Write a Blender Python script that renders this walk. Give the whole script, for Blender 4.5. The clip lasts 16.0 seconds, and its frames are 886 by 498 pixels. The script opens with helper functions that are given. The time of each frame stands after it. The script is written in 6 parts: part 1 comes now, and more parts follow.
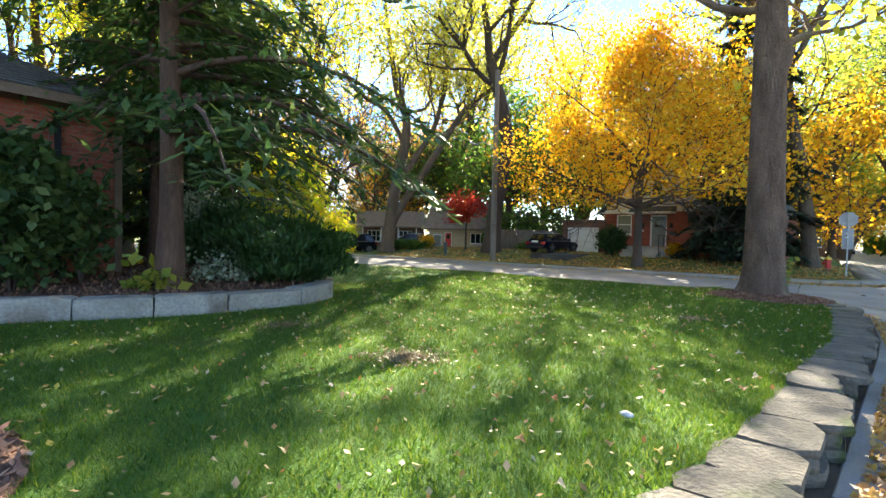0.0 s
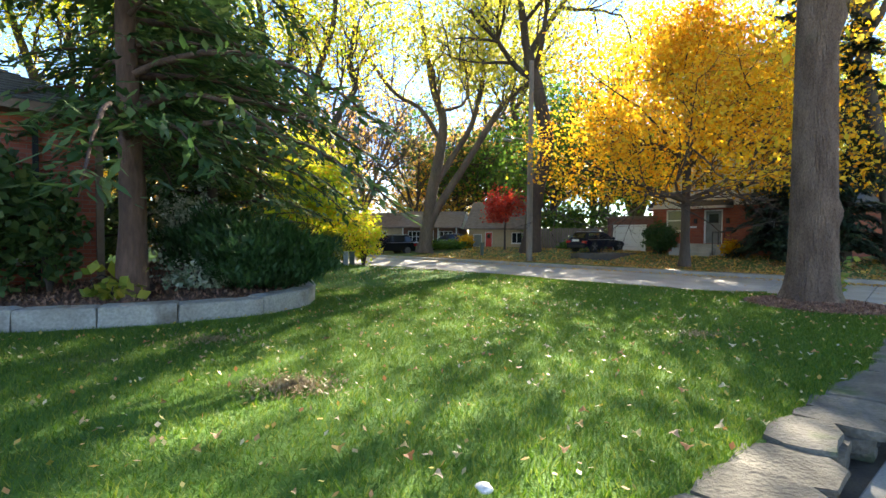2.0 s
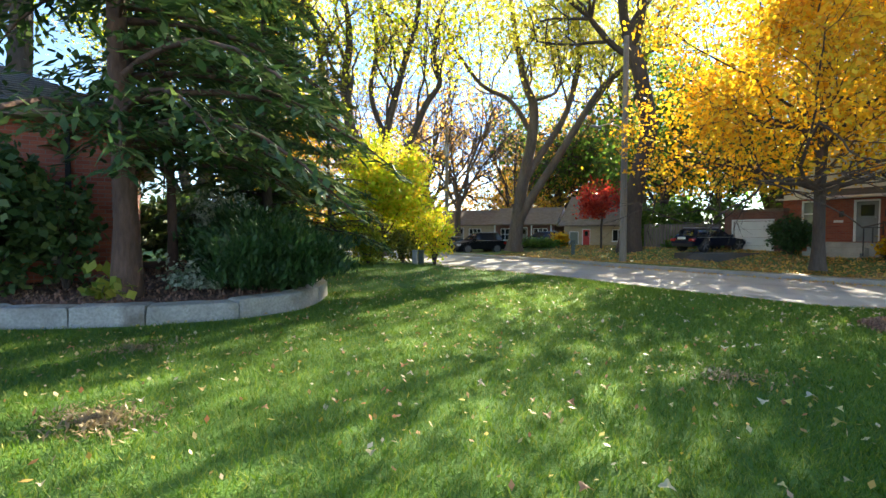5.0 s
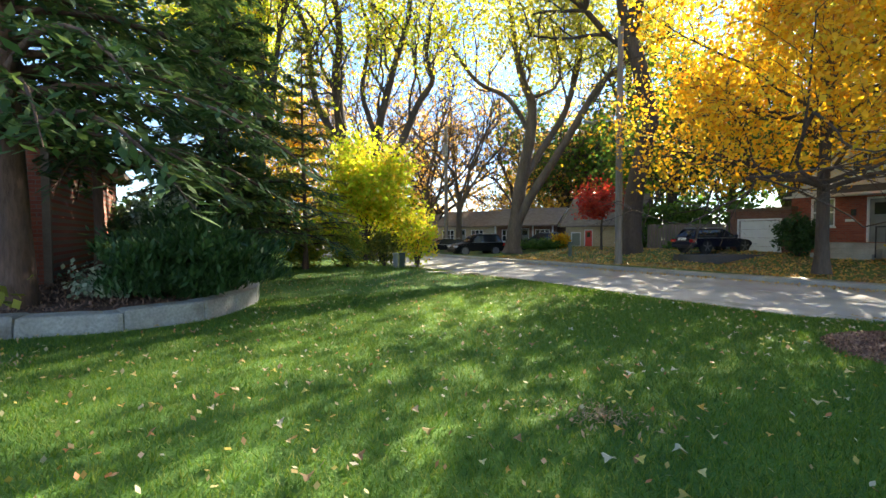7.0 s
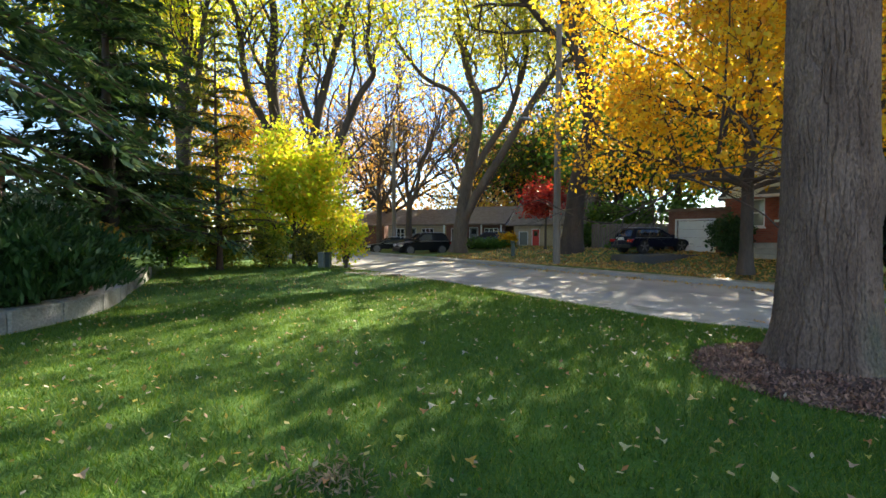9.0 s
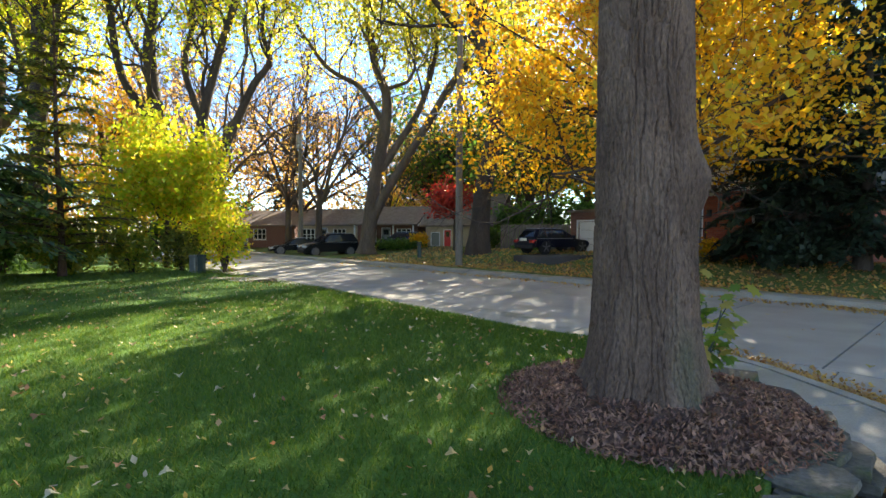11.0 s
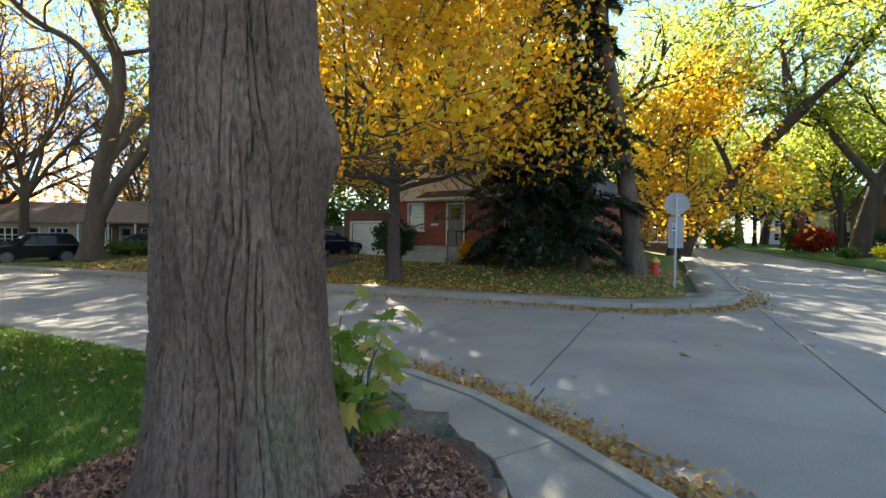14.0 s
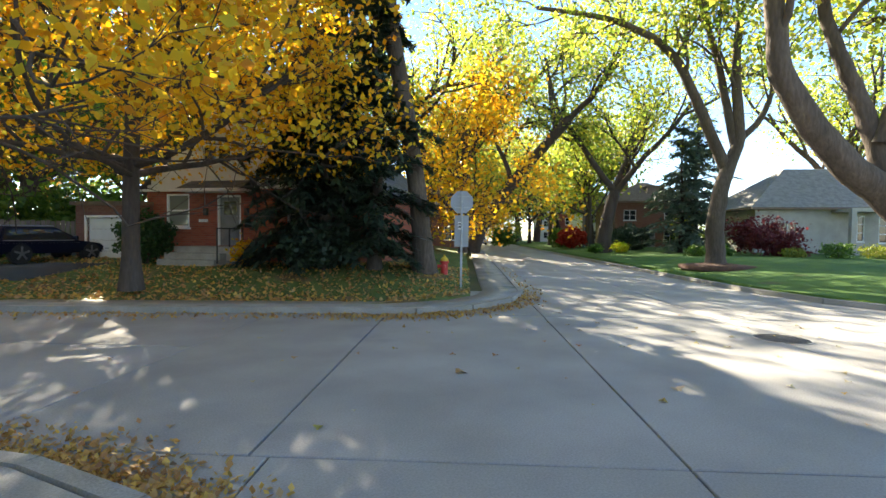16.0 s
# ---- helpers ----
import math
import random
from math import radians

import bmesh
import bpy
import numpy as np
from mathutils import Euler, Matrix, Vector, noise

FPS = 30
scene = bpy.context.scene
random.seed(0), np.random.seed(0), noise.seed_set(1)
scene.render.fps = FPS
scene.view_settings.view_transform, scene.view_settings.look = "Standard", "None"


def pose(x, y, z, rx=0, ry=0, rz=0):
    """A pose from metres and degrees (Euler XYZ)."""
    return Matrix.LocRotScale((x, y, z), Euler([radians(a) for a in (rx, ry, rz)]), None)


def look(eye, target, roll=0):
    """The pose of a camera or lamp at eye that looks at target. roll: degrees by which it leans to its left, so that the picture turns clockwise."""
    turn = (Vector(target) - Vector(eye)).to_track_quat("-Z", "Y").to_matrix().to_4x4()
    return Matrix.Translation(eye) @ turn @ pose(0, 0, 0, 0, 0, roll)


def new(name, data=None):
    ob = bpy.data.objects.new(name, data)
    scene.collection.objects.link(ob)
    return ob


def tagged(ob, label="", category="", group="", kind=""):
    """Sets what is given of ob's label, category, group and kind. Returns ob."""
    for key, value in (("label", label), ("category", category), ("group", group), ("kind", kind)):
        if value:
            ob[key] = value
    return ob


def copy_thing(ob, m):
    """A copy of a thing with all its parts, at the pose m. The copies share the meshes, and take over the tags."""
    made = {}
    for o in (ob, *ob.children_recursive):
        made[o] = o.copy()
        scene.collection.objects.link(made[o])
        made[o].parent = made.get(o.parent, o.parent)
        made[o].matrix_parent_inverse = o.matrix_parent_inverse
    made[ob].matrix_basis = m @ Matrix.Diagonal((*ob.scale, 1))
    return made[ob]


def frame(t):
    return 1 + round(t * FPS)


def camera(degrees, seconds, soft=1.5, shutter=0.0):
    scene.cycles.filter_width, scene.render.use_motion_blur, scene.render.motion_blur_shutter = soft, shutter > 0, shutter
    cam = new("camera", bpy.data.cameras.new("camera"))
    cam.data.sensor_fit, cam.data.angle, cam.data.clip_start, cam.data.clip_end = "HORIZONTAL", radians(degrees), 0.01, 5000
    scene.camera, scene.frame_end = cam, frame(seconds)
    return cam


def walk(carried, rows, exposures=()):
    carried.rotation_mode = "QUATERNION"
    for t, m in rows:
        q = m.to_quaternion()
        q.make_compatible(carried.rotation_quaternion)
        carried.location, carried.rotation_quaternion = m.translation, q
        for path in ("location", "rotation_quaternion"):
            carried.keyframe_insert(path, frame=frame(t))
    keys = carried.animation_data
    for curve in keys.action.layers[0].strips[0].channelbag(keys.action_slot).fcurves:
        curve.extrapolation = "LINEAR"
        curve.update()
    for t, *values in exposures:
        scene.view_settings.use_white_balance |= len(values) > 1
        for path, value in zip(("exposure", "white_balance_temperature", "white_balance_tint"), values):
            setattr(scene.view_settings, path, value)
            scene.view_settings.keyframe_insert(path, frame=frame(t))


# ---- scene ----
cam = camera(86.0, 16.0)
PATH = [
    (0, (-2.419, -2.378, 1.461), (-2.063, -0.411, 1.403), 1.26),
    (0.5, (-2.013, -2.204, 1.463), (-1.726, -0.225, 1.408), 0.94),
    (1, (-1.648, -2.033, 1.479), (-1.419, -0.047, 1.417), 0.73),
    (1.5, (-1.287, -1.912, 1.512), (-1.109, 0.079, 1.444), 0.56),
    (2, (-0.953, -1.756, 1.521), (-0.840, 0.240, 1.458), 0.35),
    (2.5, (-0.636, -1.581, 1.539), (-0.630, 0.418, 1.472), -0.04),
    (3, (-0.368, -1.401, 1.520), (-0.487, 0.595, 1.451), 0.28),
    (5.5, (1.217, -0.268, 1.562), (0.821, 1.691, 1.489), -0.14),
    (6, (1.502, -0.052, 1.577), (1.092, 1.905, 1.508), -0.22),
    (6.5, (1.867, 0.178, 1.580), (1.442, 2.130, 1.504), -0.29),
    (7, (2.281, 0.569, 1.562), (1.823, 2.515, 1.492), -0.24),
    (7.5, (2.671, 0.965, 1.558), (2.189, 2.905, 1.485), -0.25),
    (8, (2.988, 1.252, 1.548), (2.528, 3.197, 1.479), -0.44),
    (8.5, (3.274, 1.426, 1.550), (2.883, 3.386, 1.482), -0.08),
    (9, (3.578, 1.699, 1.570), (3.250, 3.670, 1.493), 0.04),
    (11.5, (5.159, 3.121, 1.552), (5.223, 5.118, 1.480), 0.25),
    (12, (5.407, 3.360, 1.546), (5.600, 5.350, 1.479), 0.41),
    (12.5, (5.626, 3.571, 1.550), (5.951, 5.544, 1.482), 0.59),
    (13, (5.833, 3.788, 1.551), (6.308, 5.730, 1.486), 0.92),
    (13.5, (6.104, 4.006, 1.549), (6.732, 5.904, 1.488), 0.52),
    (14, (6.377, 4.197, 1.552), (7.146, 6.043, 1.492), 0.57),
    (14.5, (6.642, 4.387, 1.569), (7.550, 6.168, 1.503), 0.59),
    (15, (6.947, 4.551, 1.576), (8.000, 6.251, 1.510), 0.51),
    (15.5, (7.304, 4.756, 1.583), (8.537, 6.329, 1.518), 0.62),
    (16, (7.698, 5.074, 1.565), (9.125, 6.474, 1.506), 0.63),
]
walk(cam, [(t, look(e, g, r)) for t, e, g, r in PATH], [(0, 2.85, 7000, 8), (5.5, 2.85, 7000, 8), (9, 2.5, 7000, 8), (12.5, 2.65, 7100, 8), (16, 2.7, 7200, 8)])

# ---- world, sun ----
SUN_TURN, SUN_UP = 22.6, 27.5
world = bpy.data.worlds.new("world")
scene.world = world
world.use_nodes = True
wn = world.node_tree.nodes
sky = wn.new("ShaderNodeTexSky")
sky.sky_type, sky.sun_disc = "NISHITA", False
sky.sun_elevation, sky.sun_rotation = radians(SUN_UP), radians(SUN_TURN)
sky.air_density, sky.dust_density, sky.ozone_density = 1.0, 0.0, 4.0
pale_sky = wn.new("ShaderNodeMixRGB")
pale_sky.blend_type = "MULTIPLY"
pale_sky.inputs[0].default_value, pale_sky.inputs[2].default_value = 1.0, (0.94, 0.97, 1.10, 1)
world.node_tree.links.new(sky.outputs[0], pale_sky.inputs[1])
world.node_tree.links.new(pale_sky.outputs[0], wn["Background"].inputs[0])
wn["Background"].inputs[1].default_value = 0.062
sun = new("sun", bpy.data.lights.new("sun", "SUN"))
sun.data.energy, sun.data.angle, sun.data.color = 5.0, radians(0.55), (1.0, 0.93, 0.80)
to_sun = Vector((math.sin(radians(SUN_TURN)) * math.cos(radians(SUN_UP)), math.cos(radians(SUN_TURN)) * math.cos(radians(SUN_UP)), math.sin(radians(SUN_UP))))
sun.matrix_world = look(to_sun * 50, (0, 0, 0))

# ---- street axes: s along the cross street, r along the near street ----
V, U = (0.745, 0.667), (-0.667, 0.745)


def W(s, r, z=0.0):
    return (V[0] * s + U[0] * r, V[1] * s + U[1] * r, z)


def SR(x, y):
    return (V[0] * x + V[1] * y, U[0] * x + U[1] * y)


# ---- materials ----
def mat(name, a, b, scale=1.5, rough=0.85, bump=0.3, fine=30.0, finemix=0.35, metallic=0.0, per="", spread=0.0, dist=0.02, stretch=(1, 1, 1), patches=None):
    """Two colours mixed by broad noise, broken up by fine noise, with relief; per: "island" or "object" varies each piece; patches: a third colour in stains."""
    m = bpy.data.materials.new(name)
    m.use_nodes = True
    nt, n, l = m.node_tree, m.node_tree.nodes, m.node_tree.links
    bs = n["Principled BSDF"]
    bs.inputs["Roughness"].default_value, bs.inputs["Metallic"].default_value = rough, metallic
    co = n.new("ShaderNodeTexCoord")
    mp = n.new("ShaderNodeMapping")
    mp.inputs["Scale"].default_value = stretch
    l.new(co.outputs["Object"], mp.inputs[0])
    n1, n2 = n.new("ShaderNodeTexNoise"), n.new("ShaderNodeTexNoise")
    n1.inputs["Scale"].default_value, n2.inputs["Scale"].default_value = scale, fine
    n1.inputs["Detail"].default_value, n2.inputs["Detail"].default_value = 5, 4
    for q in (n1, n2):
        l.new(mp.outputs[0], q.inputs["Vector"])
    r1 = n.new("ShaderNodeValToRGB")
    r1.color_ramp.elements[0].position, r1.color_ramp.elements[1].position = 0.32, 0.68
    r1.color_ramp.elements[0].color, r1.color_ramp.elements[1].color = (*a, 1), (*b, 1)
    l.new(n1.outputs[0], r1.inputs[0])
    col = r1.outputs[0]
    if patches:
        n3, r3, mx = n.new("ShaderNodeTexNoise"), n.new("ShaderNodeValToRGB"), n.new("ShaderNodeMixRGB")
        n3.inputs["Scale"].default_value, n3.inputs["Detail"].default_value = patches[1], 6
        r3.color_ramp.elements[0].position, r3.color_ramp.elements[1].position = patches[2], patches[2] + 0.12
        l.new(mp.outputs[0], n3.inputs["Vector"])
        l.new(n3.outputs[0], r3.inputs[0])
        l.new(r3.outputs[0], mx.inputs[0])
        l.new(col, mx.inputs[1])
        mx.inputs[2].default_value = (*patches[0], 1)
        col = mx.outputs[0]
    fm = n.new("ShaderNodeMixRGB")
    fm.blend_type = "OVERLAY"
    fm.inputs[0].default_value = finemix
    l.new(col, fm.inputs[1])
    l.new(n2.outputs[0], fm.inputs[2])
    col = fm.outputs[0]
    if per:
        src = n.new("ShaderNodeNewGeometry").outputs["Random Per Island"] if per == "island" else n.new("ShaderNodeObjectInfo").outputs["Random"]
        hv, mr = n.new("ShaderNodeHueSaturation"), n.new("ShaderNodeMapRange")
        mr.inputs[3].default_value, mr.inputs[4].default_value = 1 - spread, 1 + spread
        l.new(src, mr.inputs[0])
        l.new(mr.outputs[0], hv.inputs["Value"])
        l.new(col, hv.inputs["Color"])
        col = hv.outputs[0]
    l.new(col, bs.inputs["Base Color"])
    if bump:
        bp = n.new("ShaderNodeBump")
        bp.inputs["Strength"].default_value, bp.inputs["Distance"].default_value = bump, dist
        l.new(n2.outputs[0], bp.inputs["Height"])
        l.new(bp.outputs[0], bs.inputs["Normal"])
    return m


def leaf_mat(name, colours, through_light=0.5, rough=0.55):
    """Leaves: each its own shade from the colours; light passes through them."""
    m = bpy.data.materials.new(name)
    m.use_nodes = True
    n, l = m.node_tree.nodes, m.node_tree.links
    bs = n["Principled BSDF"]
    bs.inputs["Roughness"].default_value = rough
    g = n.new("ShaderNodeNewGeometry")
    rp = n.new("ShaderNodeValToRGB")
    el = rp.color_ramp.elements
    while len(el) < len(colours):
        el.new(0.5)
    for i, c in enumerate(colours):
        el[i].position = i / max(1, len(colours) - 1)
        el[i].color = (*c, 1)
    l.new(g.outputs["Random Per Island"], rp.inputs[0])
    tr, mx = n.new("ShaderNodeBsdfTranslucent"), n.new("ShaderNodeMixShader")
    l.new(rp.outputs[0], bs.inputs["Base Color"])
    l.new(rp.outputs[0], tr.inputs["Color"])
    mx.inputs[0].default_value = through_light
    l.new(bs.outputs[0], mx.inputs[1])
    l.new(tr.outputs[0], mx.inputs[2])
    l.new(mx.outputs[0], n["Material Output"].inputs["Surface"])
    return m


def brick_mat(name, a, b, mortar):
    m = mat(name, a, b, 3.0, 0.9, 0.2, 40)
    n, l = m.node_tree.nodes, m.node_tree.links
    bk = n.new("ShaderNodeTexBrick")
    bk.inputs["Color1"].default_value, bk.inputs["Color2"].default_value, bk.inputs["Mortar"].default_value = (*a, 1), (*b, 1), (*mortar, 1)
    bk.inputs["Scale"].default_value, bk.inputs["Brick Width"].default_value, bk.inputs["Row Height"].default_value = 1, 0.215, 0.075
    bk.inputs["Mortar Size"].default_value = 0.006
    co, mp = n.new("ShaderNodeTexCoord"), n.new("ShaderNodeMapping")
    mp.inputs["Rotation"].default_value = (radians(90), 0, 0)
    l.new(co.outputs["Object"], mp.inputs[0])
    l.new(mp.outputs[0], bk.inputs["Vector"])
    ov = [q for q in n if q.type == "MIX_RGB"][0]
    l.new(bk.outputs["Color"], ov.inputs[1])
    bp = [q for q in n if q.type == "BUMP"][0]
    bp.invert = True
    bp.inputs["Strength"].default_value = 0.6
    l.new(bk.outputs["Fac"], bp.inputs["Height"])
    return m


def glass_mat(name, tint):
    m = bpy.data.materials.new(name)
    m.use_nodes = True
    bs = m.node_tree.nodes["Principled BSDF"]
    bs.inputs["Base Color"].default_value, bs.inputs["Roughness"].default_value = (*tint, 1), 0.04
    bs.inputs["Specular IOR Level"].default_value = 0.6
    return m


M_GRASS = mat("lawn_turf", (0.045, 0.115, 0.010), (0.085, 0.18, 0.016), 0.9, 0.95, 0.8, 55, 0.6, dist=0.03, patches=((0.16, 0.12, 0.06), 0.55, 0.66))
M_FARGRASS = mat("far_turf", (0.07, 0.12, 0.02), (0.13, 0.17, 0.035), 0.7, 0.95, 0.8, 30, 0.6, dist=0.04, patches=((0.20, 0.13, 0.05), 0.8, 0.55))
M_GROUND = mat("ground_cover", (0.07, 0.09, 0.03), (0.13, 0.11, 0.05), 0.4, 0.95, 0.5, 8)
M_BLADE = leaf_mat("grass_blade", [(0.04, 0.10, 0.006), (0.075, 0.165, 0.010), (0.135, 0.23, 0.018), (0.25, 0.29, 0.045)], 0.5)
M_CONC = mat("road_concrete", (0.28, 0.265, 0.245), (0.37, 0.355, 0.33), 0.8, 0.9, 0.25, 60, 0.3, per="object", spread=0.05, dist=0.005, patches=((0.27, 0.26, 0.25), 0.6, 0.62))
M_WALK = mat("walk_concrete", (0.25, 0.235, 0.205), (0.36, 0.34, 0.30), 1.2, 0.9, 0.3, 70, 0.35, per="object", spread=0.08, dist=0.006, patches=((0.16, 0.16, 0.12), 1.1, 0.6))
M_KERB = mat("kerb_concrete", (0.26, 0.245, 0.21), (0.37, 0.35, 0.31), 2, 0.9, 0.4, 50, 0.4)
M_DRIVE = mat("driveway_asphalt", (0.05, 0.05, 0.052), (0.085, 0.084, 0.08), 1.2, 0.9, 0.5, 60, 0.4)
M_JOINT = mat("joint_dirt", (0.05, 0.045, 0.04), (0.08, 0.07, 0.06), 5, 0.95, 0.3, 40)
M_DIRT = mat("verge_dirt", (0.09, 0.07, 0.05), (0.15, 0.12, 0.085), 3, 0.95, 0.8, 60, 0.5)
M_STONE = mat("armour_stone", (0.27, 0.25, 0.22), (0.42, 0.40, 0.36), 1.8, 0.9, 0.7, 28, 0.5, per="object", spread=0.12, patches=((0.19, 0.16, 0.13), 1.3, 0.58))
M_FLAG = mat("flagstone", (0.085, 0.075, 0.058), (0.17, 0.15, 0.12), 2.5, 0.9, 0.8, 35, 0.6, per="object", spread=0.2, patches=((0.06, 0.08, 0.025), 2.4, 0.56))
M_MULCH = mat("bark_mulch", (0.09, 0.045, 0.03), (0.16, 0.085, 0.058), 4, 0.95, 1.0, 45, 0.7, dist=0.03)
M_CHIP = mat("mulch_chip", (0.17, 0.075, 0.048), (0.34, 0.19, 0.125), 6, 0.95, 0.3, 40, 0.4, per="island", spread=0.55)
M_OAK = mat("furrowed_bark", (0.115, 0.07, 0.048), (0.25, 0.165, 0.118), 3.2, 0.95, 1.0, 62, 0.9, dist=0.03, stretch=(1, 1, 0.35), patches=((0.15, 0.14, 0.085), 1.3, 0.58))
M_BARK = mat("grey_bark", (0.075, 0.056, 0.042), (0.145, 0.11, 0.085), 2.0, 0.95, 0.9, 18, 0.6, dist=0.03, stretch=(1, 1, 0.25))
M_DARKBARK = mat("dark_bark", (0.05, 0.037, 0.03), (0.09, 0.068, 0.055), 2.0, 0.95, 0.9, 18, 0.5, dist=0.03, stretch=(1, 1, 0.25))
M_REDBARK = mat("conifer_bark", (0.075, 0.042, 0.03), (0.14, 0.08, 0.056), 3, 0.95, 0.9, 20, 0.6, dist=0.03, stretch=(1, 1, 0.3))
M_POLE = mat("weathered_pole_wood", (0.15, 0.13, 0.11), (0.24, 0.21, 0.18), 3, 0.9, 0.5, 30, 0.5, stretch=(1, 1, 0.1))
M_YELLOW = leaf_mat("golden_leaves", [(0.60, 0.24, 0.012), (0.76, 0.38, 0.015), (0.82, 0.49, 0.02), (0.78, 0.53, 0.03), (0.54, 0.47, 0.04)], 0.55)
M_YGREEN = leaf_mat("yellow_green_leaves", [(0.30, 0.36, 0.04), (0.48, 0.50, 0.05), (0.66, 0.58, 0.07), (0.76, 0.60, 0.09)], 0.62)
M_GREENLEAF = leaf_mat("green_leaves", [(0.05, 0.12, 0.015), (0.10, 0.20, 0.025), (0.16, 0.26, 0.04)], 0.5)
M_MIDLEAF = leaf_mat("street_leaves", [(0.17, 0.27, 0.035), (0.27, 0.37, 0.05), (0.42, 0.46, 0.06), (0.60, 0.50, 0.07)], 0.6)
M_LIME = leaf_mat("lime_leaves", [(0.34, 0.48, 0.02), (0.50, 0.60, 0.03), (0.68, 0.63, 0.04), (0.78, 0.46, 0.04)], 0.62)
M_ORANGE = leaf_mat("orange_leaves", [(0.55, 0.24, 0.06), (0.68, 0.38, 0.07), (0.70, 0.48, 0.09), (0.45, 0.26, 0.10)], 0.58)
M_RED = leaf_mat("red_leaves", [(0.40, 0.03, 0.02), (0.55, 0.06, 0.03), (0.30, 0.02, 0.02)], 0.45)
M_DARKRED = leaf_mat("dark_red_leaves", [(0.12, 0.015, 0.02), (0.20, 0.03, 0.03)], 0.35)
M_NEEDLE = leaf_mat("hemlock_needles", [(0.03, 0.07, 0.02), (0.05, 0.11, 0.03), (0.09, 0.16, 0.04), (0.15, 0.20, 0.06)], 0.4)
M_SPRUCE = leaf_mat("spruce_needles", [(0.014, 0.032, 0.018), (0.025, 0.05, 0.028), (0.04, 0.07, 0.035)], 0.2)
M_BLUESPRUCE = leaf_mat("blue_spruce_needles", [(0.05, 0.09, 0.06), (0.09, 0.14, 0.09), (0.13, 0.18, 0.12)], 0.2)
M_CYPRESS = leaf_mat("soft_cypress_needles", [(0.10, 0.14, 0.02), (0.20, 0.22, 0.03), (0.32, 0.28, 0.04)], 0.45)
M_JUNIPER = leaf_mat("juniper_sprays", [(0.016, 0.05, 0.012), (0.03, 0.085, 0.018), (0.055, 0.12, 0.03)], 0.3)
M_VARIEG = leaf_mat("variegated_leaves", [(0.10, 0.18, 0.08), (0.35, 0.40, 0.28), (0.55, 0.58, 0.45)], 0.3)
M_HOSTA = leaf_mat("yellowing_leaves", [(0.30, 0.30, 0.03), (0.16, 0.24, 0.03), (0.50, 0.42, 0.06)], 0.4)
M_SHOOT = leaf_mat("shoot_leaves", [(0.14, 0.26, 0.03), (0.22, 0.36, 0.05), (0.30, 0.40, 0.08), (0.55, 0.40, 0.10)], 0.55)
M_STRAW = leaf_mat("dry_straw", [(0.22, 0.15, 0.07), (0.34, 0.25, 0.12), (0.16, 0.12, 0.06)], 0.2)
M_FALLEN = leaf_mat("fallen_leaves", [(0.55, 0.30, 0.04), (0.42, 0.36, 0.18), (0.42, 0.15, 0.04), (0.48, 0.44, 0.30), (0.48, 0.40, 0.06), (0.26, 0.13, 0.06)], 0.2)
M_LITTER = leaf_mat("leaf_litter", [(0.34, 0.16, 0.06), (0.50, 0.27, 0.08), (0.62, 0.40, 0.08), (0.38, 0.25, 0.14)], 0.25)
M_BRICK = brick_mat("red_brick", (0.27, 0.062, 0.036), (0.36, 0.10, 0.055), (0.22, 0.15, 0.12))
M_BRICK2 = brick_mat("brown_brick", (0.17, 0.07, 0.05), (0.22, 0.10, 0.07), (0.20, 0.16, 0.13))
M_TAN = brick_mat("tan_brick", (0.42, 0.32, 0.20), (0.50, 0.40, 0.26), (0.42, 0.38, 0.30))
M_WHITESTONE = mat("pale_stucco", (0.34, 0.31, 0.27), (0.44, 0.41, 0.36), 1.2, 0.9, 0.3, 25)
M_SIDING = mat("white_siding", (0.70, 0.70, 0.68), (0.78, 0.78, 0.76), 2, 0.6, 0.1, 30, 0.15)
M_SHINGLE = mat("dark_shingle", (0.06, 0.06, 0.065), (0.10, 0.10, 0.105), 3, 0.95, 0.7, 22, 0.5, per="island", spread=0.25)
M_SHINGLEB = mat("brown_shingle", (0.14, 0.11, 0.09), (0.21, 0.17, 0.14), 3, 0.95, 0.7, 22, 0.5)
M_SHINGLEG = mat("grey_shingle", (0.19, 0.18, 0.165), (0.28, 0.265, 0.245), 3, 0.95, 0.7, 22, 0.5)
M_WHITE = mat("white_paint", (0.72, 0.72, 0.70), (0.80, 0.80, 0.78), 3, 0.5, 0.1, 40, 0.12)
M_TRIMBROWN = mat("brown_trim", (0.14, 0.09, 0.06), (0.20, 0.14, 0.10), 3, 0.7, 0.2, 30)
M_REDPAINT = mat("red_paint", (0.50, 0.03, 0.03), (0.60, 0.05, 0.04), 3, 0.4, 0.1, 40, 0.15)
M_YPAINT = mat("yellow_paint", (0.65, 0.42, 0.03), (0.72, 0.5, 0.05), 3, 0.45, 0.1, 40, 0.15)
M_DOORGREY = mat("grey_door_paint", (0.16, 0.17, 0.17), (0.22, 0.23, 0.23), 3, 0.5, 0.1, 40, 0.15)
M_STEEL = mat("galvanised_steel", (0.30, 0.32, 0.33), (0.40, 0.42, 0.43), 5, 0.45, 0.15, 60, 0.2, metallic=0.7)
M_SIGNBACK = mat("sign_aluminium", (0.26, 0.28, 0.30), (0.34, 0.36, 0.38), 2, 0.5, 0.05, 40, 0.15, metallic=0.3)
M_IRON = mat("cast_iron", (0.04, 0.04, 0.042), (0.08, 0.078, 0.075), 6, 0.7, 0.4, 50, 0.4, metallic=0.5)
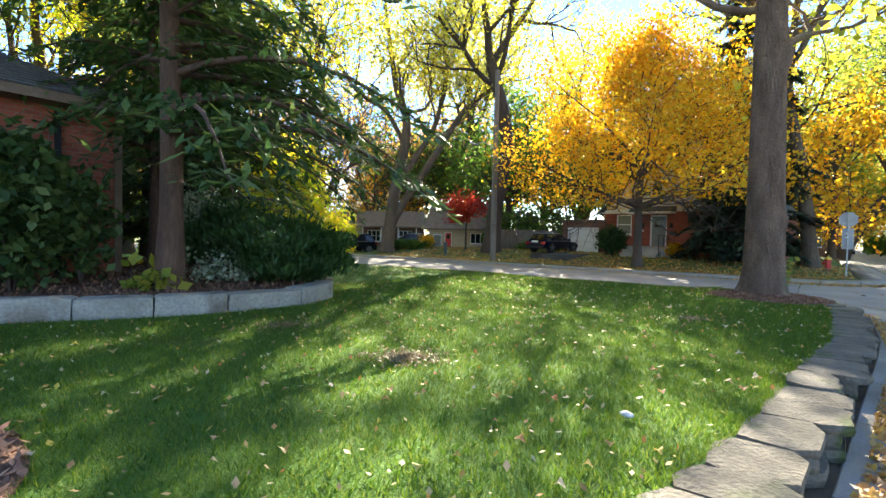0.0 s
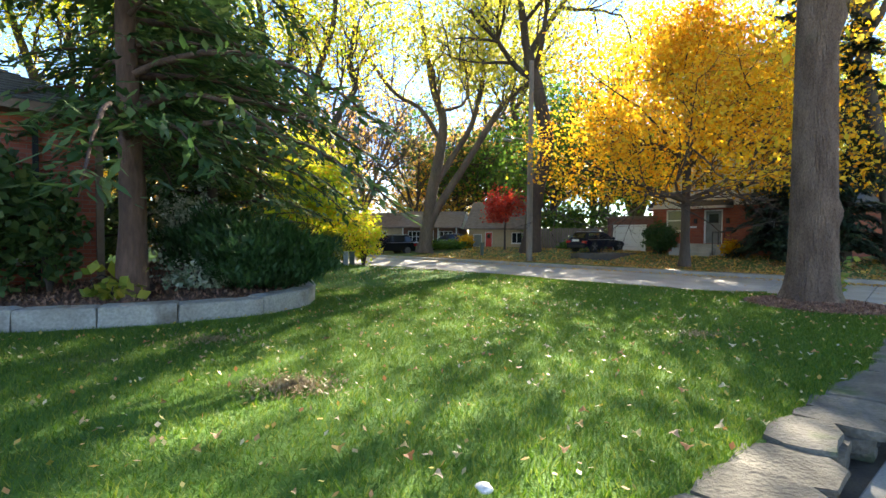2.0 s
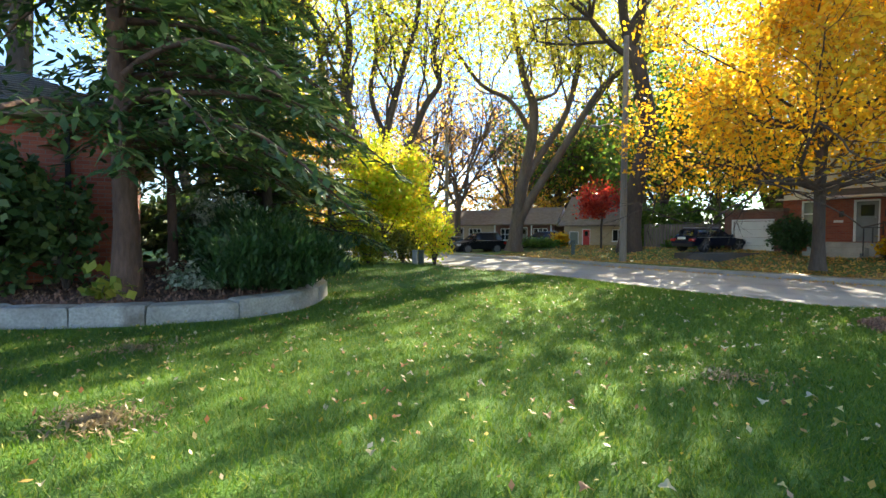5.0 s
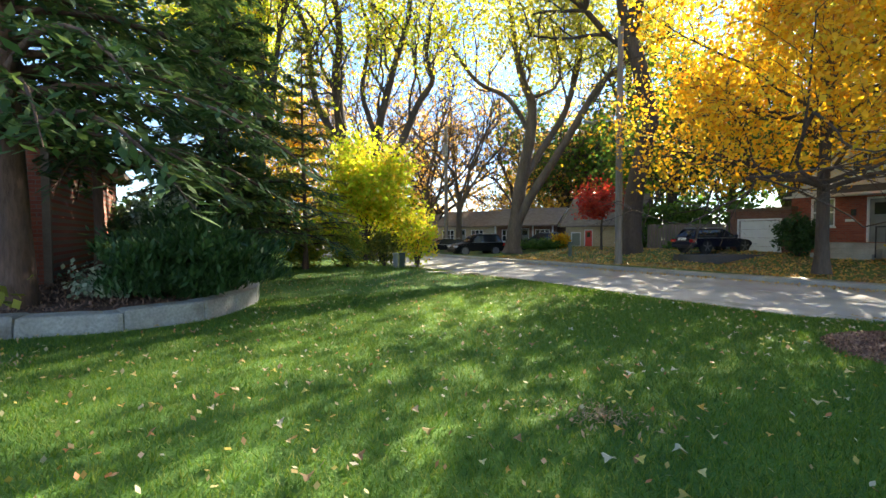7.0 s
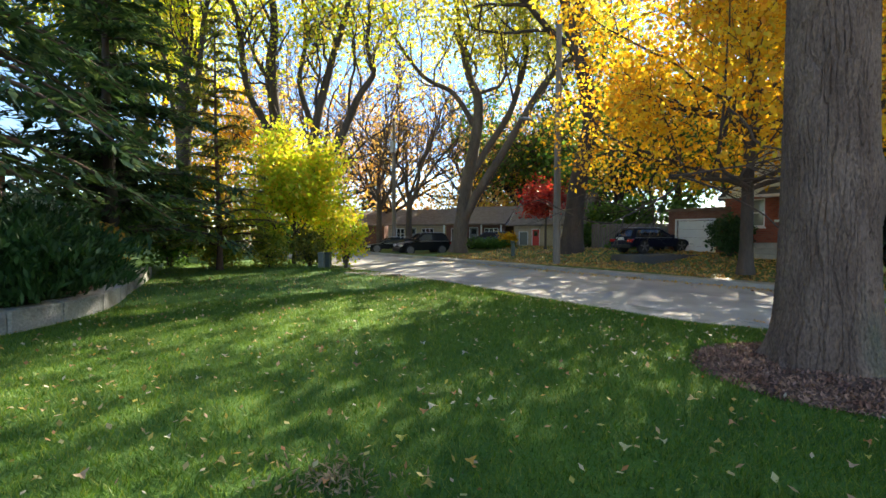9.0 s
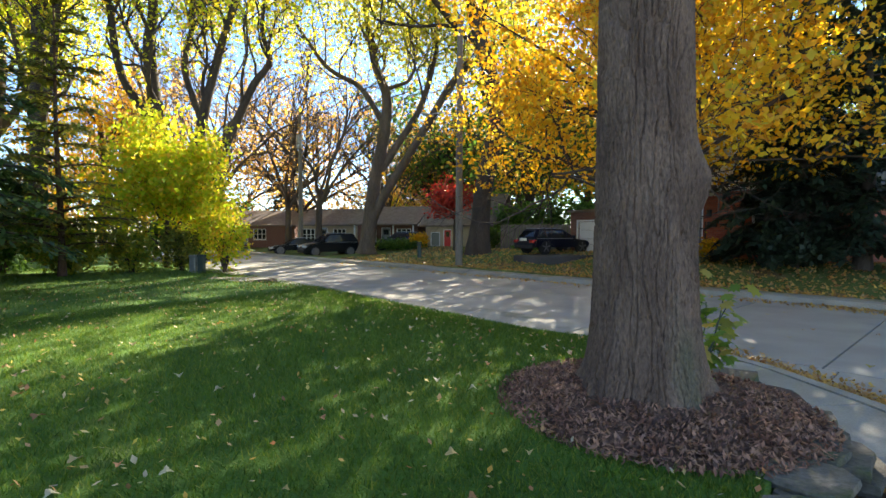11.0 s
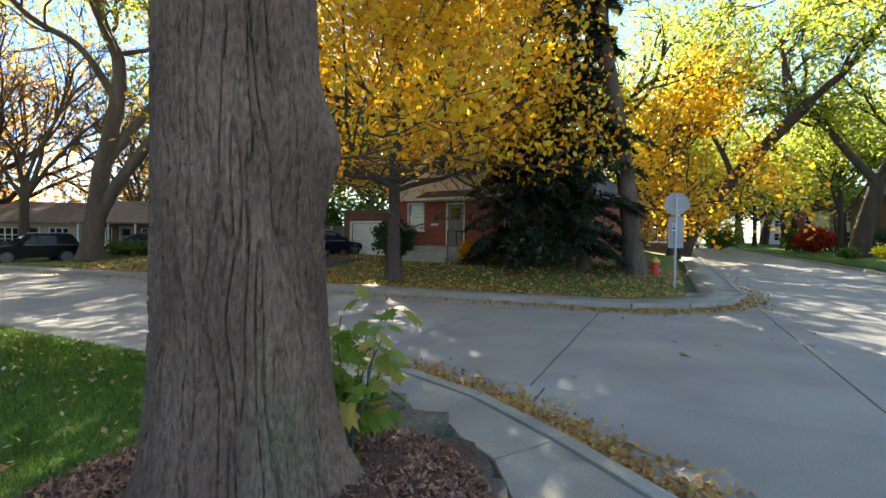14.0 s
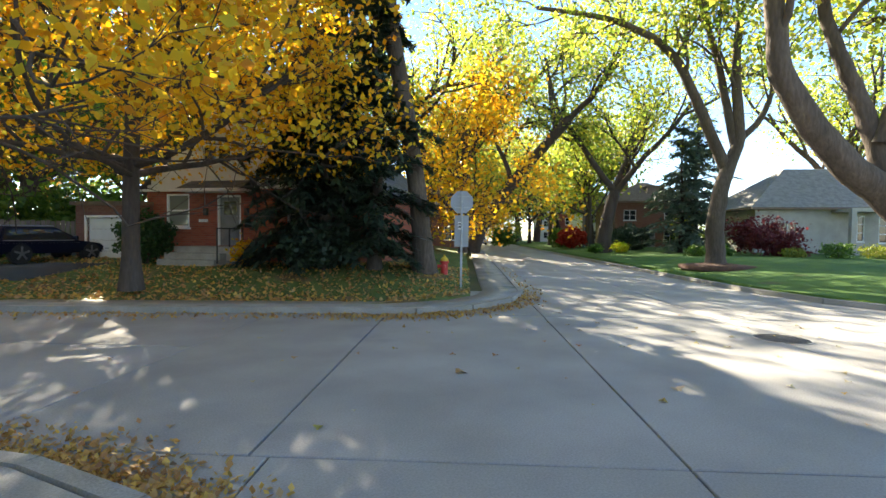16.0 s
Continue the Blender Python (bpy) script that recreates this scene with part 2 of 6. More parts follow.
M_CARBLUE = mat("midnight_car_paint", (0.006, 0.007, 0.018), (0.008, 0.01, 0.024), 2, 0.3, 0.0, 40, 0.1)
M_CARBLACK = mat("black_car_paint", (0.006, 0.007, 0.008), (0.009, 0.01, 0.011), 2, 0.3, 0.0, 40, 0.1)
M_CARGREY = mat("slate_car_paint", (0.02, 0.03, 0.05), (0.03, 0.04, 0.06), 2, 0.3, 0.0, 40, 0.1)
M_CARWHITE = mat("silver_car_paint", (0.5, 0.52, 0.55), (0.6, 0.62, 0.64), 2, 0.25, 0.0, 40, 0.1, metallic=0.4)
for q in (M_CARBLUE, M_CARBLACK, M_CARGREY):
    q.node_tree.nodes["Principled BSDF"].inputs["Specular IOR Level"].default_value = 0.15
M_RIM = mat("alloy_rim", (0.12, 0.12, 0.125), (0.18, 0.18, 0.185), 6, 0.5, 0.0, 40, 0.1, metallic=0.4)
M_TYRE = mat("tyre_rubber", (0.015, 0.015, 0.016), (0.025, 0.025, 0.025), 6, 0.85, 0.2, 60)
M_TAIL = mat("tail_lamp_red", (0.35, 0.01, 0.01), (0.45, 0.02, 0.02), 6, 0.2, 0.0, 60)
M_LAMPGLASS = glass_mat("lamp_lens", (0.6, 0.6, 0.6))
M_GLASS = glass_mat("window_glass", (0.02, 0.022, 0.025))
M_CURTAIN = glass_mat("curtained_glass", (0.22, 0.24, 0.2))
M_PAPER = mat("crumpled_paper", (0.45, 0.45, 0.44), (0.58, 0.58, 0.58), 8, 0.8, 0.5, 40, 0.2)
M_DARK = mat("dark_void", (0.012, 0.012, 0.012), (0.02, 0.02, 0.02), 3, 0.9, 0.0, 30)
M_STUMP = mat("cut_wood", (0.30, 0.26, 0.21), (0.42, 0.38, 0.32), 4, 0.9, 0.6, 35, 0.5)
M_BOXGREEN = mat("utility_green", (0.05, 0.07, 0.055), (0.08, 0.10, 0.08), 4, 0.6, 0.2, 40)


# ---- building helpers ----
def mesh_of(name, verts, faces, material, parent=None, label="", smooth=False):
    me = bpy.data.meshes.new(name)
    verts = np.asarray(verts, dtype=np.float32)
    if isinstance(faces, np.ndarray):
        k = faces.shape[1]
        me.vertices.add(len(verts))
        me.vertices.foreach_set("co", verts.ravel())
        me.loops.add(faces.size)
        me.loops.foreach_set("vertex_index", faces.astype(np.int32).ravel())
        me.polygons.add(len(faces))
        me.polygons.foreach_set("loop_start", np.arange(0, faces.size, k, dtype=np.int32))
        me.update(calc_edges=True)
    else:
        me.from_pydata([tuple(map(float, v)) for v in verts], [], faces)
    me.validate()
    me.materials.append(material)
    if smooth:
        me.polygons.foreach_set("use_smooth", [True] * len(me.polygons))
    ob = new(name, me)
    if parent:
        ob.parent = parent
    if label:
        tagged(ob, label)
    return ob


def part(name, bm, material, parent=None, label="", smooth=False):
    me = bpy.data.meshes.new(name)
    bm.to_mesh(me)
    bm.free()
    me.materials.append(material)
    if smooth:
        me.polygons.foreach_set("use_smooth", [True] * len(me.polygons))
    ob = new(name, me)
    if parent:
        ob.parent = parent
    if label:
        tagged(ob, label)
    return ob


def thing(name, label, category, m=None, group="", kind=""):
    ob = new(name)
    ob.empty_display_size = 0.2
    if m is not None:
        ob.matrix_world = m
    return tagged(ob, label, category, group, kind)


def box(bm, x0, y0, z0, x1, y1, z1, bevel=0.0):
    vs = bmesh.ops.create_cube(bm, size=1.0, matrix=Matrix.LocRotScale(((x0 + x1) / 2, (y0 + y1) / 2, (z0 + z1) / 2), None, (abs(x1 - x0), abs(y1 - y0), abs(z1 - z0))))["verts"]
    if bevel:
        es = list({e for v in vs for e in v.link_edges})
        bmesh.ops.bevel(bm, geom=es, offset=bevel, segments=1, affect="EDGES")
    return bm


def boxes(*rows, bevel=0.0):
    bm = bmesh.new()
    for q in rows:
        box(bm, *q, bevel=bevel)
    return bm


def cyl(bm, x, y, z0, z1, r0, r1, n=16, m=None):
    mm = Matrix.Translation((x, y, (z0 + z1) / 2))
    bmesh.ops.create_cone(bm, cap_ends=True, segments=n, radius1=r0, radius2=r1, depth=z1 - z0, matrix=(m @ mm) if m else mm)
    return bm


def prism(bm, outline, depth0, depth1, axis="y"):
    """An outline in x and z (or x and y) pulled from depth0 to depth1."""
    n = len(outline)
    put = (lambda p, d: (p[0], d, p[1])) if axis == "y" else ((lambda p, d: (p[0], p[1], d)) if axis == "z" else (lambda p, d: (d, p[0], p[1])))
    a = [bm.verts.new(put(p, depth0)) for p in outline]
    b = [bm.verts.new(put(p, depth1)) for p in outline]
    bm.faces.new(a)
    bm.faces.new(b[::-1])
    for i in range(n):
        bm.faces.new((a[i], b[i], b[(i + 1) % n], a[(i + 1) % n]))
    bmesh.ops.recalc_face_normals(bm, faces=bm.faces[:])
    return bm


class Tubes:
    """Gathers tapered tubes into one mesh."""

    def __init__(self):
        self.v, self.f, self.n = [], [], 0

    def add(self, pts, radii, k=7):
        pts, radii = np.asarray(pts, float), np.asarray(radii, float)
        d = np.gradient(pts, axis=0)
        d /= np.linalg.norm(d, axis=1)[:, None] + 1e-9
        ref = np.where(np.abs(d[:, 2:3]) > 0.9, np.array([[1.0, 0, 0]]), np.array([[0, 0, 1.0]]))
        ref[:] = ref[0]
        x = np.cross(ref, d)
        x /= np.linalg.norm(x, axis=1)[:, None] + 1e-9
        y = np.cross(d, x)
        a = np.linspace(0, 2 * math.pi, k, endpoint=False)
        ring = pts[:, None] + radii[:, None, None] * (np.cos(a)[None, :, None] * x[:, None] + np.sin(a)[None, :, None] * y[:, None])
        m = len(pts)
        self.v.append(ring.reshape(-1, 3))
        i, j = np.meshgrid(np.arange(m - 1), np.arange(k), indexing="ij")
        q = np.stack([i * k + j, i * k + (j + 1) % k, (i + 1) * k + (j + 1) % k, (i + 1) * k + j], -1).reshape(-1, 4)
        self.f.append(q + self.n)
        self.n += m * k

    def make(self, name, material, parent=None, label=""):
        return mesh_of(name, np.concatenate(self.v), np.concatenate(self.f), material, parent, label, smooth=True)


def leaf_cloud(rng, at, size, flat=0.3, long=1.3, droop=None, face=None):
    """Small pointed leaves at the given places: a folded kite each."""
    n = len(at)
    a = rng.normal(size=(n, 3))
    if droop is not None:
        a = a * 0.45 + droop
    a /= np.linalg.norm(a, axis=1)[:, None]
    up = rng.normal(size=(n, 3)) * (1 - flat) + np.array([0, 0, 1.0]) * flat * 2
    b = np.cross(a, up)
    b /= np.linalg.norm(b, axis=1)[:, None] + 1e-9
    sz = size * rng.uniform(0.6, 1.35, n)[:, None]
    v = np.empty((n, 4, 3))
    v[:, 0] = at - a * sz * long * 0.5
    v[:, 1] = at + b * sz * 0.45 + a * sz * 0.05
    v[:, 2] = at + a * sz * long * 0.55
    v[:, 3] = at - b * sz * 0.45 + a * sz * 0.05
    return v.reshape(-1, 3), np.arange(n * 4).reshape(n, 4)


def grow(rng, tubes, tips, start, heading, length, radius, depth, maxdepth, lift=0.15, wiggle=0.18, kids=(3, 5), spread=0.8, shrink=0.62):
    """One limb, its twigs, and the places where leaves sit."""
    n = 7 if depth < 2 else 4
    p, d = np.array(start, float), np.array(heading, float)
    d /= np.linalg.norm(d)
    pts, step = [p.copy()], length / n
    for i in range(n):
        d = d + rng.normal(size=3) * wiggle + np.array([0, 0, lift * 0.35])
        d /= np.linalg.norm(d)
        p = p + d * step
        pts.append(p.copy())
    tubes.add(pts, np.linspace(radius, radius * 0.45 if depth < maxdepth else radius * 0.2, n + 1), 8 if depth == 0 else (6 if depth == 1 else 4))
    if depth >= maxdepth - 1:
        tips.extend(pts[1:])
    if depth < maxdepth:
        for c in range(rng.integers(kids[0], kids[1] + 1)):
            i = int(rng.integers(max(1, n // 3), n + 1))
            side = rng.normal(size=3)
            side -= side.dot(d) * d
            side /= np.linalg.norm(side) + 1e-9
            h = d * (1 - spread * 0.35) + side * spread * rng.uniform(0.6, 1.1)
            grow(rng, tubes, tips, pts[i], h, length * shrink * rng.uniform(0.75, 1.15), radius * 0.5, depth + 1, maxdepth, lift, wiggle, kids, spread, shrink)


def tree(label, base, trunk, radius, limbs, leaves, size, leaf_material, bark=None, maxdepth=3, seed=1, scatter=0.45, lift=0.15, spread=0.8, kids=(3, 5), flare=1.5, name="tree", cut=None, shrink=0.62):
    """trunk: places up the stem, from the base. limbs: (height share, heading, length, radius)."""
    rng = np.random.default_rng(seed)
    t = thing(name, label, "tree", pose(*base))
    tb, br, tips = Tubes(), Tubes(), []
    tp = np.array([(0, 0, -0.15)] + [tuple(q) for q in trunk], float)
    k = np.linspace(0, len(tp) - 1, 15)
    pts = np.stack([np.interp(k, np.arange(len(tp)), tp[:, i]) for i in range(3)], 1)
    rr = radius * np.linspace(1, 0.72, 15)
    rr[0] *= flare
    rr[1] *= 1 + (flare - 1) * 0.3
    tb.add(pts, rr, 14)
    for share, h, ln, rad in limbs:
        i = share * 14
        p0 = np.array([np.interp(i, np.arange(15), pts[:, q]) for q in range(3)])
        grow(rng, br, tips, p0, h, ln, rad, 0, maxdepth, lift, 0.14, kids, spread, shrink)
    tb.make("trunk", bark or M_BARK, t)
    tagged(br.make("branchwork", bark or M_BARK, t), kind="stuff")
    if leaves:
        tips = np.array(tips)
        at = tips[rng.integers(0, len(tips), leaves)] + rng.normal(size=(leaves, 3)) * scatter
        if cut is not None:
            at = at[at[:, 2] > cut]
        mesh_of("crown", *leaf_cloud(rng, at, size), leaf_material, t)
    return t


def limbed_tree(label, base, face, stems, leaves, size, leaf_material, bark, seed=1, twig=3.4, scatter=0.7, twigs=5, cut=2.5):
    """A tree whose great limbs are given as (places, thick, thin): each place is (across, up), across lying along the heading face in degrees."""
    rng = np.random.default_rng(seed)
    t = thing("tree", label, "tree", pose(*base))
    br, tips = Tubes(), []
    ax, ay = math.cos(radians(face)), math.sin(radians(face))
    for k, (places, r0, r1) in enumerate(stems):
        q = np.array(places, float)
        u = np.linspace(0, len(q) - 1, 6 * len(q))
        a, z = np.interp(u, np.arange(len(q)), q[:, 0]), np.interp(u, np.arange(len(q)), q[:, 1])
        for _ in range(3):
            a[1:-1], z[1:-1] = (a[:-2] + a[1:-1] + a[2:]) / 3, (z[:-2] + z[1:-1] + z[2:]) / 3
        lean = (0 if k == 0 else rng.uniform(-0.35, 0.35)) * np.linspace(0, 1, len(u)) * (z[-1] - z[0]) * 0.5
        pts = np.stack([a * ax - lean * ay, a * ay + lean * ax, z], 1) + np.cumsum(rng.normal(size=(len(u), 3)) * 0.012, 0)
        rr = np.linspace(r0, r1, len(u))
        if k == 0:
            rr[0], rr[1] = r0 * 1.4, r0 * 1.15
        st = Tubes()
        st.add(pts, rr, 12)
        st.make("trunk" if k == 0 else "limb", bark, t)
        for i in np.linspace(len(u) * 0.35, len(u) - 1, twigs + (k > 0) * 2):
            i = int(i)
            if pts[i][2] < cut + 1:
                continue
            d = pts[min(i + 1, len(u) - 1)] - pts[i - 1]
            d /= np.linalg.norm(d) + 1e-9
            side = rng.normal(size=3)
            side -= side.dot(d) * d
            side /= np.linalg.norm(side)
            grow(rng, br, tips, pts[i], d * 0.7 + side * 0.75 + np.array([0, 0, 0.25]), twig * rng.uniform(0.7, 1.2), max(0.03, rr[i] * 0.42), 0, 2, 0.2, 0.2, (3, 5), 0.8)
        tips.extend(pts[-3:])
    tagged(br.make("branchwork", bark, t), kind="stuff")
    tips = np.array(tips)
    at = tips[rng.integers(0, len(tips), leaves)] + rng.normal(size=(leaves, 3)) * scatter
    mesh_of("crown", *leaf_cloud(rng, at[at[:, 2] > cut], size), leaf_material, t)
    return t


def around(rng, n, up, length, radius, share=(0.75, 1.0), turn=0.0):
    out = []
    for i in range(n):
        a = turn + i * 2 * math.pi / n + rng.uniform(-0.3, 0.3)
        u = up * rng.uniform(0.6, 1.3)
        out.append((rng.uniform(*share), (math.cos(a), math.sin(a), u), length * rng.uniform(0.85, 1.15), radius * rng.uniform(0.8, 1.1)))
    return out


def conifer(label, base, height, reach, radius, sprays, size, needle, bark, low=1.5, droop=-0.25, seed=1, name="conifer_tree", top=0.25, open_side=None):
    """A straight stem with tiers of drooping boughs, each set with many flat sprays."""
    rng = np.random.default_rng(seed)
    t = thing(name, label, "tree", pose(*base))
    tb = Tubes()
    zs = np.linspace(-0.15, height, 12)
    stem = np.stack([0.05 * np.sin(zs * 0.7), 0.05 * np.cos(zs * 0.9), zs], 1)
    rr = radius * (1 - 0.9 * np.clip(zs / height, 0, 1))
    rr[0] *= 1.35
    tb.add(stem, rr, 12)
    tb.make("trunk", bark, t)
    bt, at, hd = Tubes(), [], []
    tiers = int((height - low) / 0.28)
    for i in range(tiers):
        z = low + (height - low) * (i + rng.uniform(0, 1)) / tiers
        f = 1 - (z - low) / (height - low)
        for _ in range(rng.integers(2, 5)):
            a = rng.uniform(0, 2 * math.pi)
            if open_side and z < open_side[2] and abs((math.degrees(a) - open_side[0] + 180) % 360 - 180) < open_side[1]:
                continue
            ln = reach * (top * 0.3 + f ** 0.75) * rng.uniform(0.6, 1.12)
            q = np.linspace(0, 1, 7)
            path = np.stack([np.cos(a) * q * ln, np.sin(a) * q * ln, z + 0.12 * ln * np.sin(q * 2.2) + droop * ln * q ** 2], 1)
            bt.add(path, np.linspace(0.02 + 0.012 * ln, 0.006, 7), 4)
            m = max(4, int(sprays * ln))
            w = rng.uniform(0.12, 1, m)
            side = rng.normal(size=m) * 0.22 * ln * (1.15 - w)
            p = np.stack([np.interp(w, q, path[:, c]) for c in range(3)], 1)
            p[:, 0] += -np.sin(a) * side
            p[:, 1] += np.cos(a) * side
            p[:, 2] += rng.normal(size=m) * 0.05 - np.abs(side) * 0.2
            at.append(p)
            out = np.stack([np.cos(a) - np.sin(a) * np.sign(side) * 0.7, np.sin(a) + np.cos(a) * np.sign(side) * 0.7, np.full(m, -0.35)], 1)
            hd.append(out)
    tagged(bt.make("branchwork", bark, t), kind="stuff")
    at, hd = np.concatenate(at), np.concatenate(hd)
    mesh_of("foliage", *leaf_cloud(rng, at, size, 0.8, 3.0, hd), needle, t)
    return t


def shrub(label, base, radii, leaves, size, leaf_material, seed=1, stems=9, droop=None, long=1.3, name="shrub", hollow=0.55, bark=None, category="shrub"):
    rng = np.random.default_rng(seed)
    t = thing(name, label, category, pose(*base))
    tb, ends = Tubes(), []
    for i in range(stems):
        a = rng.uniform(0, 2 * math.pi)
        e = np.array([math.cos(a) * radii[0] * rng.uniform(0.3, 0.95), math.sin(a) * radii[1] * rng.uniform(0.3, 0.95), radii[2] * rng.uniform(0.9, 1.8)])
        q = np.linspace(0, 1, 6)[:, None]
        path = e * q * np.array([1, 1, 1]) + np.array([0, 0, 0.25]) * np.sin(q * 3.14) + rng.normal(size=(6, 3)) * 0.03
        path[0] = (e[0] * 0.06, e[1] * 0.06, -0.05)
        tb.add(path, np.linspace(0.022, 0.005, 6), 4)
        ends.append(path[2:])
    tagged(tb.make("stemwork", bark or M_DARKBARK, t), kind="stuff")
    ends = np.concatenate(ends)
    d = rng.normal(size=(leaves, 3))
    d /= np.linalg.norm(d, axis=1)[:, None]
    lump = 1 + 0.22 * np.sin(d[:, 0] * 5 + seed) * np.cos(d[:, 1] * 6 + seed * 2) + 0.12 * np.sin(d[:, 2] * 9 + seed)
    p = d * np.array(radii) * (rng.uniform(hollow, 1.0, leaves) * lump)[:, None] + np.array([0, 0, radii[2]])
    near = rng.random(leaves) < 0.25
    p[near] = ends[rng.integers(0, len(ends), near.sum())] + rng.normal(size=(near.sum(), 3)) * 0.12
    p = p[p[:, 2] > 0.02]
    mesh_of("foliage", *leaf_cloud(rng, p, size, 0.4, long, (np.sign(p) * 0.4 + np.array([0, 0, 0.5])) if droop else None), leaf_material, t)
    return t


# ---- ground ----
def spread(xs, ys, n):
    return np.interp(n, xs, ys)


ground_bm = bmesh.new()
bmesh.ops.create_grid(ground_bm, x_segments=8, y_segments=8, size=900)
ground = part("ground", ground_bm, M_GROUND)
ground.location.z = -0.06
tagged(ground, "bare and grassy ground reaching to the horizon", "ground", kind="structure")


def patch(name, label, category, material, grid, skirt=-0.08):
    """A sheet of ground from a grid of places (rows x columns x 3), with sides down to the skirt's height."""
    g = np.asarray(grid, float)
    a, b = g.shape[:2]
    i, j = np.meshgrid(np.arange(a - 1), np.arange(b - 1), indexing="ij")
    f = np.stack([i * b + j, (i + 1) * b + j, (i + 1) * b + j + 1, i * b + j + 1], -1).reshape(-1, 4)
    rim = [(0, q) for q in range(b)] + [(q, b - 1) for q in range(1, a)] + [(a - 1, q) for q in range(b - 2, -1, -1)] + [(q, 0) for q in range(a - 2, 0, -1)]
    low = np.array([(g[p][0], g[p][1], skirt) for p in rim])
    v = np.concatenate([g.reshape(-1, 3), low])
    k, n0 = len(rim), a * b
    side = np.array([[rim[q][0] * b + rim[q][1], rim[(q + 1) % k][0] * b + rim[(q + 1) % k][1], n0 + (q + 1) % k, n0 + q] for q in range(k)])
    ob = mesh_of(name, v, np.concatenate([f, side]), material, smooth=False)
    bm = bmesh.new()
    bm.from_mesh(ob.data)
    bmesh.ops.recalc_face_normals(bm, faces=bm.faces[:])
    if sum(q.normal.z * q.calc_area() for q in bm.faces) < 0:
        bmesh.ops.reverse_faces(bm, faces=bm.faces[:])
    bm.to_mesh(ob.data)
    bm.free()
    return tagged(ob, label, category, kind="structure")


def ramp(x, a, b):
    q = np.clip((x - a) / (b - a), 0, 1)
    return q * q * (3 - 2 * q)


FLAG_S = [-16, -3, -1, 0.5, 2.4, 4.4, 7.8, 8.9, 9.8, 10.4, 10.8]
FLAG_R = [1.7, 0.6, 0.36, 0.08, -0.13, -0.42, -0.5, -0.3, 0.1, 0.75, 1.7]


def lawn_edge(s):
    return np.interp(s, FLAG_S, FLAG_R)


def lawn_z(s, r):
    return 0.25 - 0.14 * ramp(s, 9.6, 11.2) * ramp(r, 1.0, 3.5) - 0.08 * ramp(r, 9, 20) + 0.012 * np.sin(s * 1.7) * np.sin(r * 1.3)


rows = []
for s in np.concatenate([np.linspace(-40, -4, 19), np.linspace(-3.5, 10.5, 57), np.linspace(10.7, 11.2, 6)]):
    r0 = lawn_edge(s) if s <= 10.8 else 1.7 + (s - 10.8) * 3.3
    rr = r0 + (48 - r0) * np.linspace(0, 1, 90) ** 1.7
    s_in = np.where(s > 5, s - 0.045 * np.clip(rr - 3, 0, 30) * (s - 5) / 6.2, s)
    rows.append([W(si, q, lawn_z(s, q)) for si, q in zip(s_in, rr)])
lawn = patch("lawn", "green corner lawn with dry brown patches and leaves", "lawn", M_GRASS, rows)


def far_z(s, r):
    return 0.10 + 0.5 * ramp(s, 19.2, 25.0) * ramp(r, -3.5, 2.5) + 0.03 * np.sin(s * 0.8 + r * 0.5)


def far_edge(r):
    return 18.3 - 0.062 * max(0.0, r)


rows = []
for r in np.concatenate([np.linspace(-1.5, 6, 16), np.linspace(6.5, 75, 50)]):
    lo = far_edge(r) + 0.75 + (1.6 * max(0.0, (0.6 - r) / 2.1) ** 2)
    ss = lo + (90 - lo) * np.linspace(0, 1, 60) ** 1.8
    rows.append([W(q, r, far_z(q, r)) for q in ss])
lawn_far = patch("lawn_across", "leaf-strewn sloping front lawns across the street", "lawn", M_FARGRASS, rows)


def right_z(s, r):
    return 0.10 + 0.32 * ramp(-r, 10.3, 15)


rows = []
for r in np.linspace(0, 1, 40) ** 1.6:
    rows.append([W(q, -10.3 - 2.6 * max(0.0, (24 - q) / 6) ** 2 * (q < 24) - 60 * r, right_z(q, -10.3 - 60 * r)) for q in np.concatenate([np.linspace(17, 30, 30), np.linspace(31, 130, 50)])])
lawn_right = patch("lawn_opposite", "trimmed green lawn beside the cross street", "lawn", M_GRASS, rows)

# ---- road slabs ----
base_bm = bmesh.new()
for q in ((11.0, -9.6, 19.2, 120), (-60, -12, 160, -2.7)):
    vs = [base_bm.verts.new(W(a, b, -0.03)) for a, b in ((q[0], q[1]), (q[2], q[1]), (q[2], q[3]), (q[0], q[3]))]
    base_bm.faces.new(vs)
    for v in vs:
        v.co.z += 0.004 * (q[0] < 0)
road = part("road", base_bm, M_JOINT)
tagged(road, "grey concrete street and crossing with dark joints", "road", kind="structure")


def slab(name, corners, z, material, parent, thick=0.08, lip=0.012):
    """A four-cornered slab with an eased upper edge."""
    c = np.array(corners, float)
    mid = c.mean(0)
    d = c - mid
    inner = mid + d * (1 - lip / (np.linalg.norm(d, axis=1)[:, None]))
    v = [(*q, z - thick) for q in c] + [(*q, z - 0.008) for q in c] + [(*q, z) for q in inner]
    f = [(8, 9, 10, 11)]
    for i in range(4):
        j = (i + 1) % 4
        f += [(i, j, 4 + j, 4 + i), (4 + i, 4 + j, 8 + j, 8 + i)]
    return mesh_of(name, v, f, material, parent)


def road_slab(s0, s1, r0, r1, gap=0.009):
    slab("slab", [W(a, b)[:2] for a, b in ((s0 + gap, r0 + gap), (s1 - gap, r0 + gap), (s1 - gap, r1 - gap), (s0 + gap, r1 - gap))], 0.0, M_CONC, road)


